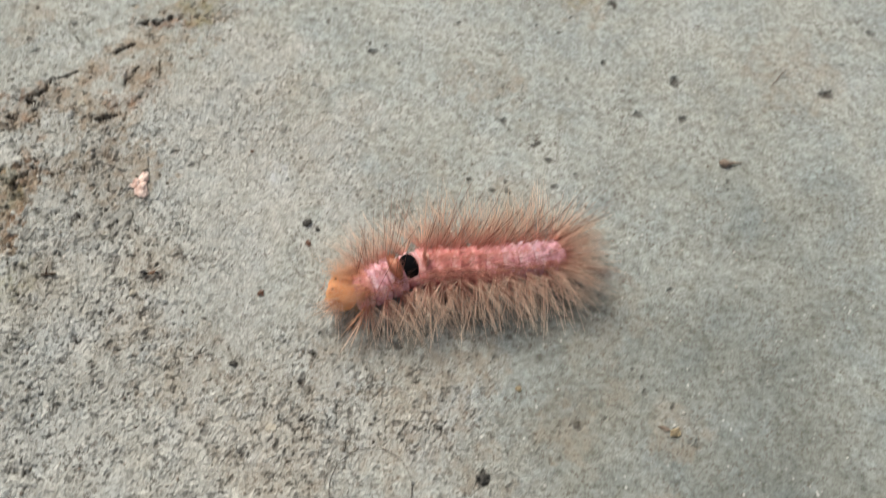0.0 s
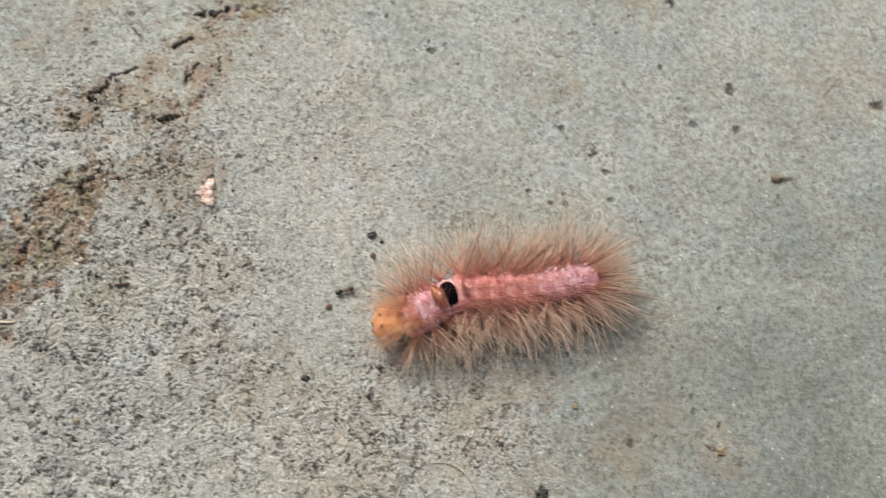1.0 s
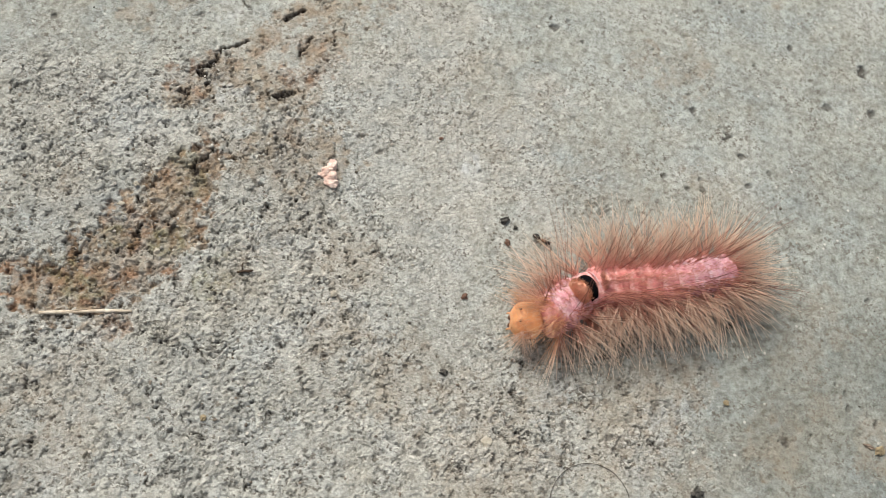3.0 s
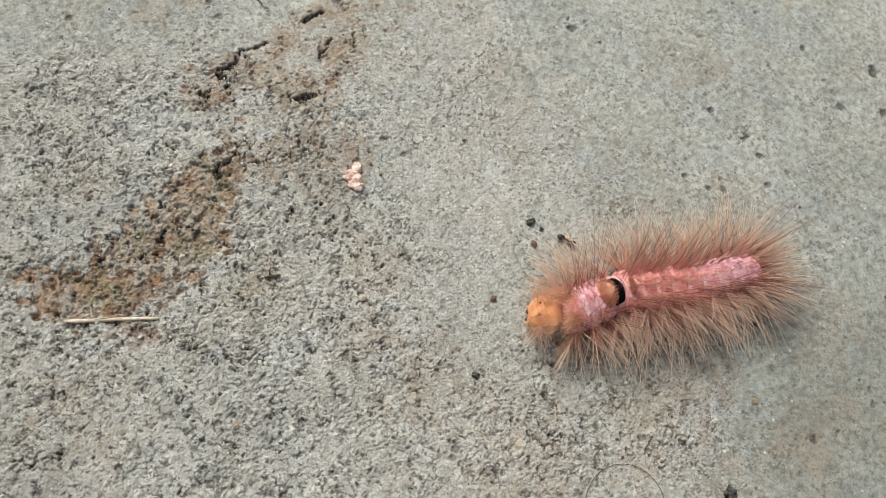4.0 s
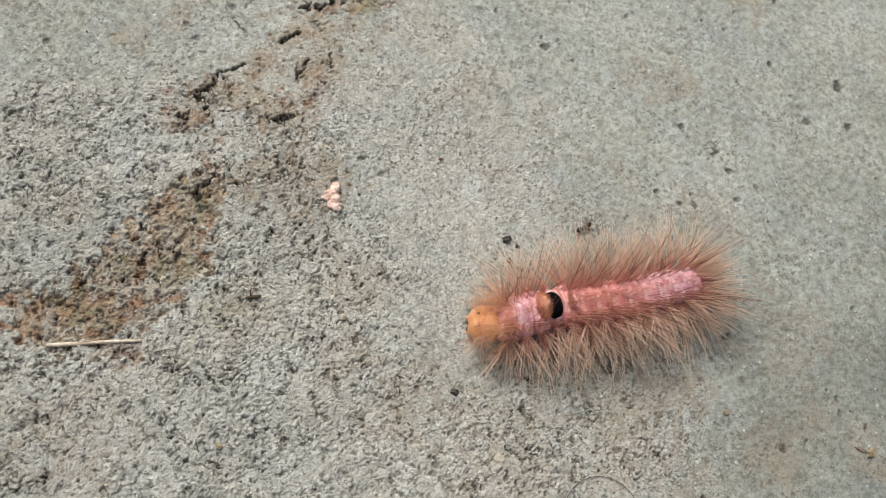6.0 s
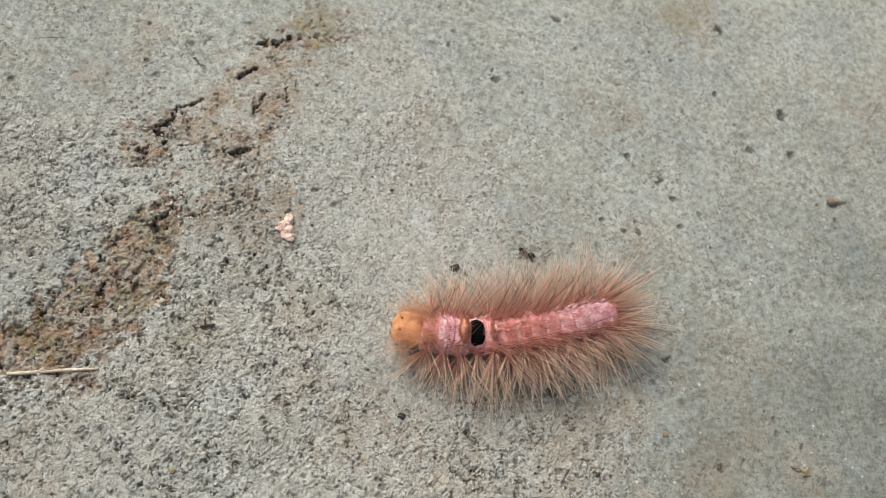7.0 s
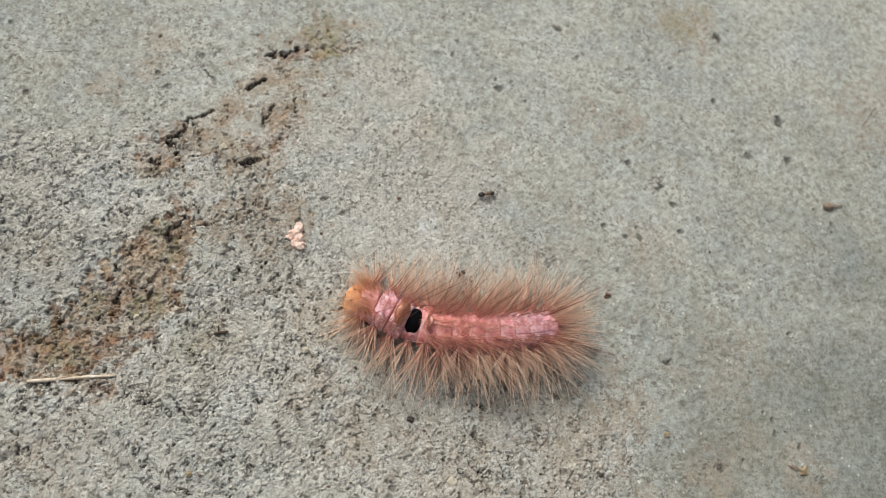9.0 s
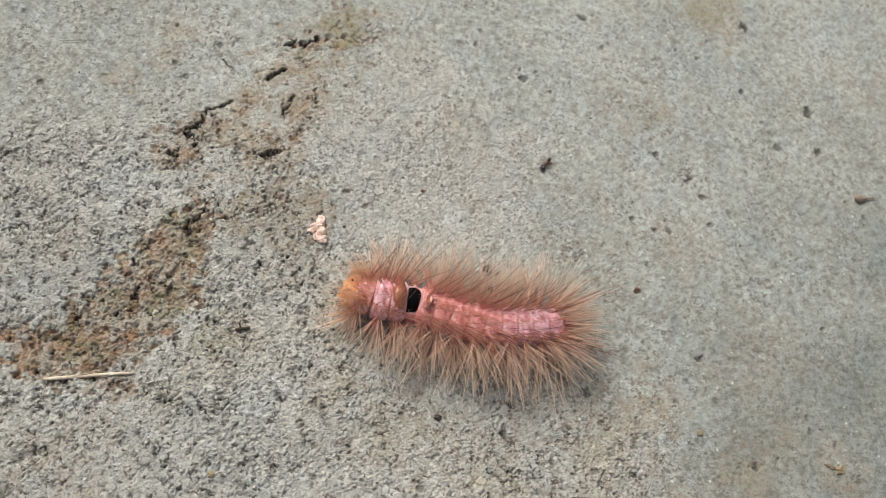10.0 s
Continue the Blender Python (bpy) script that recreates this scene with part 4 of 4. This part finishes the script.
def build_twig():
    bm = bmesh.new()
    rod(bm, [(-1.3, -0.25, 0.35), (-0.3, -0.05, 0.42), (0.6, 0.0, 0.4), (1.3, 0.25, 0.32)], [0.2, 0.26, 0.28, 0.12], 7)
    rod(bm, [(-0.4, 0.0, 0.42), (-0.55, 0.9, 0.55), (-0.4, 1.5, 0.5)], [0.14, 0.12, 0.06], 6)
    lone("twig", bm, BARK, -33.9, 16.1, "tiny dark twig fragment with a side shoot", "twig")


def build_bits():
    """Pellets, pebbles and husks."""
    def one(name, material, x, y, size, label, category, turn=0, lump=0.35, group="", seed=0.0):
        bm = bmesh.new()
        for v in bmesh.ops.create_icosphere(bm, subdivisions=2, radius=1.0)["verts"]:
            p = v.co.copy()
            k = 1 + 1.5 * lump * noise.noise(p * 1.3 + Vector((seed + x, y, 0.3 * x))) + 0.6 * lump * noise.noise(p * 3.1 + Vector((y, x, seed)))
            v.co = Vector((size[0] * k * p.x, size[1] * k * p.y, size[2] * (0.7 + k * p.z))) * MM
        lone(name, bm, material, x, y, label, category, turn, 0.0, group).data.shade_flat()

    one("pellet", PELLET, 0.0, 0.0, (0.62, 0.45, 0.4), "small dark grey pellet on the concrete", "pellet", -25, 0.8, "dark pellets")
    one("pellet", PELLET, 10.6, 28.0, (0.78, 0.5, 0.4), "dark grey soil pellet on the concrete", "pellet", 20, 0.9, "dark pellets")
    one("pellet", PELLET, 12.7, 26.8, (0.5, 0.38, 0.32), "small dark grey pellet on the concrete", "pellet", -10, 0.8, "dark pellets")
    bm = bmesh.new()
    for k, (px, py, pr) in enumerate(((0, 0, 0.6), (0.7, 0.3, 0.45), (-0.6, 0.35, 0.5), (-0.2, -0.6, 0.5), (0.6, -0.5, 0.35), (0.2, 0.75, 0.35))):
        blob(bm, (px, py, 0.3 + 0.25 * pr), (pr, pr * 0.9, pr * 0.7), 7, 10, 0.7, 2.2, k * 3.3)
    lone("pellet", bm, PELLET, 42.3, -19.0, "crumbly dark soil clod on the concrete", "pellet", 10, 0, "dark pellets")
    one("pebble", PEBBLE, -48.8, 19.2, (0.62, 0.72, 0.4), "pale cream pebble on the soil stain", "pebble", 10, 0.7, "pebbles")
    one("pebble", PEBBLE, -55.7, 27.4, (0.6, 0.4, 0.3), "pale cream stone flake", "pebble", 10, 0.3, "pebbles")
    one("pebble", PEBBLE, -18.9, 12.9, (0.6, 0.6, 0.4), "pale grey pebble on the concrete", "pebble", 40, 0.3, "pebbles")
    one("pebble", PEBBLE, 7.1, -11.0, (0.75, 0.85, 0.16), "flat tan stone flake", "pebble", 15, 0.5, "pebbles")
    one("pebble", YELLOW, -38.4, -8.9, (0.55, 0.5, 0.35), "small yellow-brown pebble on worn concrete", "pebble", 30, 0.5, "pebbles")
    one("pebble", PEBBLE, -53.6, 31.0, (0.55, 0.35, 0.3), "pale cream stone flake at the edge of the soil", "pebble", -20, 0.5, "pebbles")
    one("pebble", PEBBLE, -34.9, 53.6, (0.8, 0.6, 0.28), "flat yellowish stone flake by the crack", "pebble", 25, 0.4, "pebbles")
    one("husk", YELLOW, 48.9, -3.4, (0.55, 0.5, 0.25), "small yellow seed husk", "husk", 0, 0.4, "husks")
    one("husk", YELLOW, 75.5, -10.8, (0.9, 0.75, 0.4), "small yellow-brown curled dry husk", "husk", 20, 0.6, "husks")
    one("husk", TAN, 73.6, -10.0, (1.1, 0.35, 0.25), "small brown curled dry leaf bit", "husk", -20, 0.6, "husks")
    one("seed", BROWN, 3.4, 13.5, (0.65, 0.55, 0.4), "small reddish brown angular seed grain", "seed", 10, 0.7, "brown seeds")
    one("seed", BROWN, 11.1, 23.9, (0.45, 0.6, 0.35), "small orange-brown seed grain on concrete", "seed", 0, 0.35, "brown seeds")
    one("seed", BROWN, 40.2, 24.2, (0.62, 0.42, 0.35), "reddish brown seed grain", "seed", 15, 0.7, "brown seeds")
    one("seed", BROWN, -0.9, 43.7, (0.4, 0.28, 0.25), "tiny red-brown seed grain on concrete", "seed", 15, 0.3, "brown seeds")
    bm = bmesh.new()
    blob(bm, (0, 0, 0.5), (1.15, 0.9, 0.6), 9, 12, 0.4, 1.6, 8)
    rod(bm, [(0.8, 0, 0.5), (2.0, 0.15, 0.5), (3.6, 0.1, 0.3)], [0.3, 0.22, 0.12], 6)
    lone("seed", bm, TAN, 92.8, 45.2, "brown seed with a short stalk", "seed", 2, 0, "brown seeds")


def build_fibres():
    bm = bmesh.new()
    points = []
    for a in np.linspace(-2.35, 2.2, 40):
        x, y = 24.0 + 6.7 * math.sin(a), -21.0 + 6.8 * math.cos(a)
        points.append((x, y, ground_z(x, y) / MM + 0.22))
    rod(bm, points, 0.055, 5)
    tagged(part("fibre", bm, FIBRE, None), "thin dark curled hair lying on the concrete", "fibre", "fibres")
    bm = bmesh.new()
    points = [(x, 72.6 + 0.12 * (x + 69.5), 0.35 + ground_z(x, 72.6 + 0.12 * (x + 69.5)) / MM) for x in np.linspace(-69.5, -63.5, 12)]
    rod(bm, points, 0.06, 5)
    tagged(part("fibre", bm, FIBRE, None), "thin dark straight fibre lying on the concrete", "fibre", "fibres")
    bm = bmesh.new()
    points = [(x, y, 0.3 + ground_z(x, y) / MM) for x, y in zip(np.linspace(106.3, 110.5, 10), np.linspace(66.0, 70.9, 10))]
    rod(bm, points, 0.07, 5)
    tagged(part("fibre", bm, BROWN, None), "thin brown straight fibre lying on the concrete", "fibre", "fibres")


def build_grit():
    """Loose sand grains, denser where the slab has worn."""
    rng = np.random.default_rng(9)
    count = 7500
    x, y = rng.uniform(-84, 105, count), rng.uniform(-33, 110, count)
    keep = rng.random(count) < 0.06 + 0.9 * (roughness_field(x, y) - 0.15)
    x, y = x[keep], y[keep]
    z = relief(x, y)[0]
    size = 0.13 + 0.22 * rng.random(len(x)) ** 2.5
    bm = bmesh.new()
    bmesh.ops.create_icosphere(bm, subdivisions=1, radius=1.0)
    ball = np.array([v.co[:] for v in bm.verts])
    tris = np.array([[v.index for v in f.verts] for f in bm.faces])
    bm.free()
    wob = 1 + rng.uniform(-0.3, 0.3, (len(x), len(ball), 1))
    stretch = rng.uniform(0.6, 1.3, (len(x), 1, 3)) * np.array([1, 1, 0.7])
    verts = ball[None] * wob * stretch * size[:, None, None] + np.stack([x, y, z + size * 0.3], axis=-1)[:, None]
    faces = tris[None] + (np.arange(len(x)) * len(ball))[:, None, None]
    mesh = bpy.data.meshes.new("grit")
    mesh.from_pydata((verts.reshape(-1, 3) * MM).tolist(), [], faces.reshape(-1, 3).tolist())
    mesh.materials.append(GRIT)
    tagged(new("grit", mesh), "loose pale and dark sand grains on the concrete", "grit", kind="stuff")


build_crumb()
build_straw()
build_twig()
build_bits()
build_fibres()
build_grit()


# ---- what moves ----
def motions():
    # Points along the caterpillar's back, in millimetres: seconds, x, y.
    brow = [(0, 15.4, 13.2), (0.5, 12.6, 12.5), (1, 11.0, 9.4), (1.5, 11.1, 8.9), (2, 10.8, 6.5), (2.5, 11.1, 7.6), (4, 8.1, 10.4), (4.5, 7.5, 10.0), (5, 6.5, 10.9), (6.5, 0.0, 13.0), (7, -2.0, 15.6), (7.5, -5.0, 16.5), (8, -6.6, 16.9), (8.5, -10.6, 22.7), (9, -12.7, 22.6), (9.5, -15.2, 23.5), (10, -17.5, 23.6)]
    neck = [(0, 20.1, 12.5), (0.5, 18.8, 12.4), (1, 16.9, 10.4), (1.5, 16.4, 8.7), (2, 16.0, 7.7), (2.5, 16.5, 8.2), (4, 14.1, 9.9), (4.5, 13.0, 9.7), (5, 11.4, 10.6), (6.5, 5.2, 12.8), (7, 3.3, 14.5), (7.5, 0.3, 15.0), (8, -0.6, 14.5), (8.5, -5.1, 20.0), (9, -7.1, 20.6), (9.5, -9.4, 21.0), (10, -12.2, 21.1)]
    patch = [(0, 29.7, 16.8), (0.5, 28.1, 16.2), (1, 25.1, 15.1), (1.5, 25.0, 14.5), (2, 24.3, 14.1), (2.5, 24.0, 14.3), (4, 23.3, 13.6), (4.5, 22.4, 13.2), (5, 21.3, 13.4), (6.5, 14.5, 13.9), (7, 13.1, 13.6), (7.5, 10.2, 13.4), (8, 7.9, 15.1), (8.5, 1.9, 16.6), (9, 0.4, 16.7), (9.5, -2.7, 18.9), (10, -4.5, 19.6)]
    middle = [(0, 43.7, 18.7), (0.5, 41.0, 18.0), (1, 38.9, 17.2), (1.5, 38.9, 16.8), (2, 37.6, 16.4), (2.5, 37.5, 16.5), (4, 36.4, 16.0), (4.5, 36.1, 15.9), (5, 34.8, 16.8), (6.5, 28.3, 15.7), (7, 26.0, 15.3), (7.5, 23.6, 14.7), (8, 21.9, 15.1), (8.5, 15.3, 14.6), (9, 13.9, 15.4), (9.5, 10.8, 16.0), (10, 9.0, 15.8)]
    tail = [(0, 58.0, 21.1), (0.5, 54.5, 21.1), (1, 53.1, 20.4), (1.5, 52.5, 19.6), (2, 51.5, 19.8), (2.5, 51.3, 19.8), (4, 50.6, 19.8), (4.5, 50.8, 19.8), (5, 49.0, 20.6), (6.5, 42.8, 19.3), (7, 40.0, 18.7), (7.5, 37.8, 17.4), (8, 36.4, 17.3), (8.5, 29.7, 16.4), (9, 27.8, 16.5), (9.5, 25.2, 16.2), (10, 23.2, 15.9)]
    knots = np.array([0, 6.0, 15.4, 28.9, 43.2])

    def along(points, s):
        """The spine at s millimetres behind the brow."""
        slopes = np.gradient(points, knots, axis=0)
        k = int(np.clip(np.searchsorted(knots, s) - 1, 0, len(knots) - 2))
        h = knots[k + 1] - knots[k]
        f = (s - knots[k]) / h
        return (2 * f**3 - 3 * f**2 + 1) * points[k] + (f**3 - 2 * f**2 + f) * h * slopes[k] + (3 * f**2 - 2 * f**3) * points[k + 1] + (f**3 - f**2) * h * slopes[k + 1]

    body_rows = []
    ring_rows = [[] for _ in range(len(SEGMENTS) + 1)]
    for rows in zip(brow, neck, patch, middle, tail):
        t = rows[0][0]
        points = np.array([r[1:] for r in rows], float)
        heading = math.degrees(math.atan2(*(points[4] - points[3])[::-1]))
        body = pose(points[3][0] * MM, points[3][1] * MM, 0, 0, 0, heading)
        body_rows.append((t, body))
        tuck = step(np.array(float(t)), 7.2, 8.6)
        places = [3.0 + 0.4 * tuck, RINGS[0][0] - 2.2 * tuck, RINGS[1][0] - 1.2 * tuck, RINGS[2][0] - 0.3 * tuck] + [ring[0] for ring in RINGS[3:]]
        for n, s in enumerate(places):
            p, ahead = along(points, s), along(points, s + 1) - along(points, s - 1)
            turn = math.degrees(math.atan2(ahead[1], ahead[0]))
            z = SPINE_Z - (0.75 + 0.5 * tuck if n == 0 else 0.0)
            ring_rows[n].append((t, body.inverted() @ pose(p[0] * MM, p[1] * MM, float(z) * MM, 0, 0, turn)))
    walk(CATERPILLAR, body_rows)
    for ob, rows in zip([HEAD, *SEGMENTS], ring_rows):
        walk(ob, rows)

    # The front tuft tips over the black patch and back: seconds, degrees.
    tips = [(0, -10), (1, -6), (2, -2), (2.5, 4), (4, 14), (5, 15), (6.5, 0), (7, -10), (8.5, -22), (10, -24)]
    for ob in FRONT_TUFT:
        foot = ob.matrix_basis.translation.copy()
        walk(ob, [(t, pose(*foot, 0, tip, 0)) for t, tip in tips])

    # The ant: seconds, x, y, heading.
    steps = [(0, -16.2, 16.7, 0), (0.5, -2.3, 15.7, 0), (1, 6.3, 16.6, 20), (1.5, 10.2, 22.3, 45), (2, 17.4, 25.0, 20), (2.5, 17.4, 24.5, -30), (4, 17.1, 24.7, -25), (4.5, 19.5, 28.0, 40), (5, 25.7, 28.8, 0), (6.5, 25.7, 31.5, 75), (7, 24.7, 31.4, 150), (7.5, 21.3, 32.3, 160), (8, 21.5, 32.9, 115), (8.5, 15.4, 43.4, 75), (9, 17.0, 45.1, 10), (9.5, 18.0, 45.8, -25), (10, 24.3, 50.5, 50)]
    ANT.scale = (1.15, 1.15, 1.15)
    walk(ANT, [(t, pose(x * MM, y * MM, ground_z(x, y) + 0.05 * MM, 0, 0, turn)) for t, x, y, turn in steps])


motions()
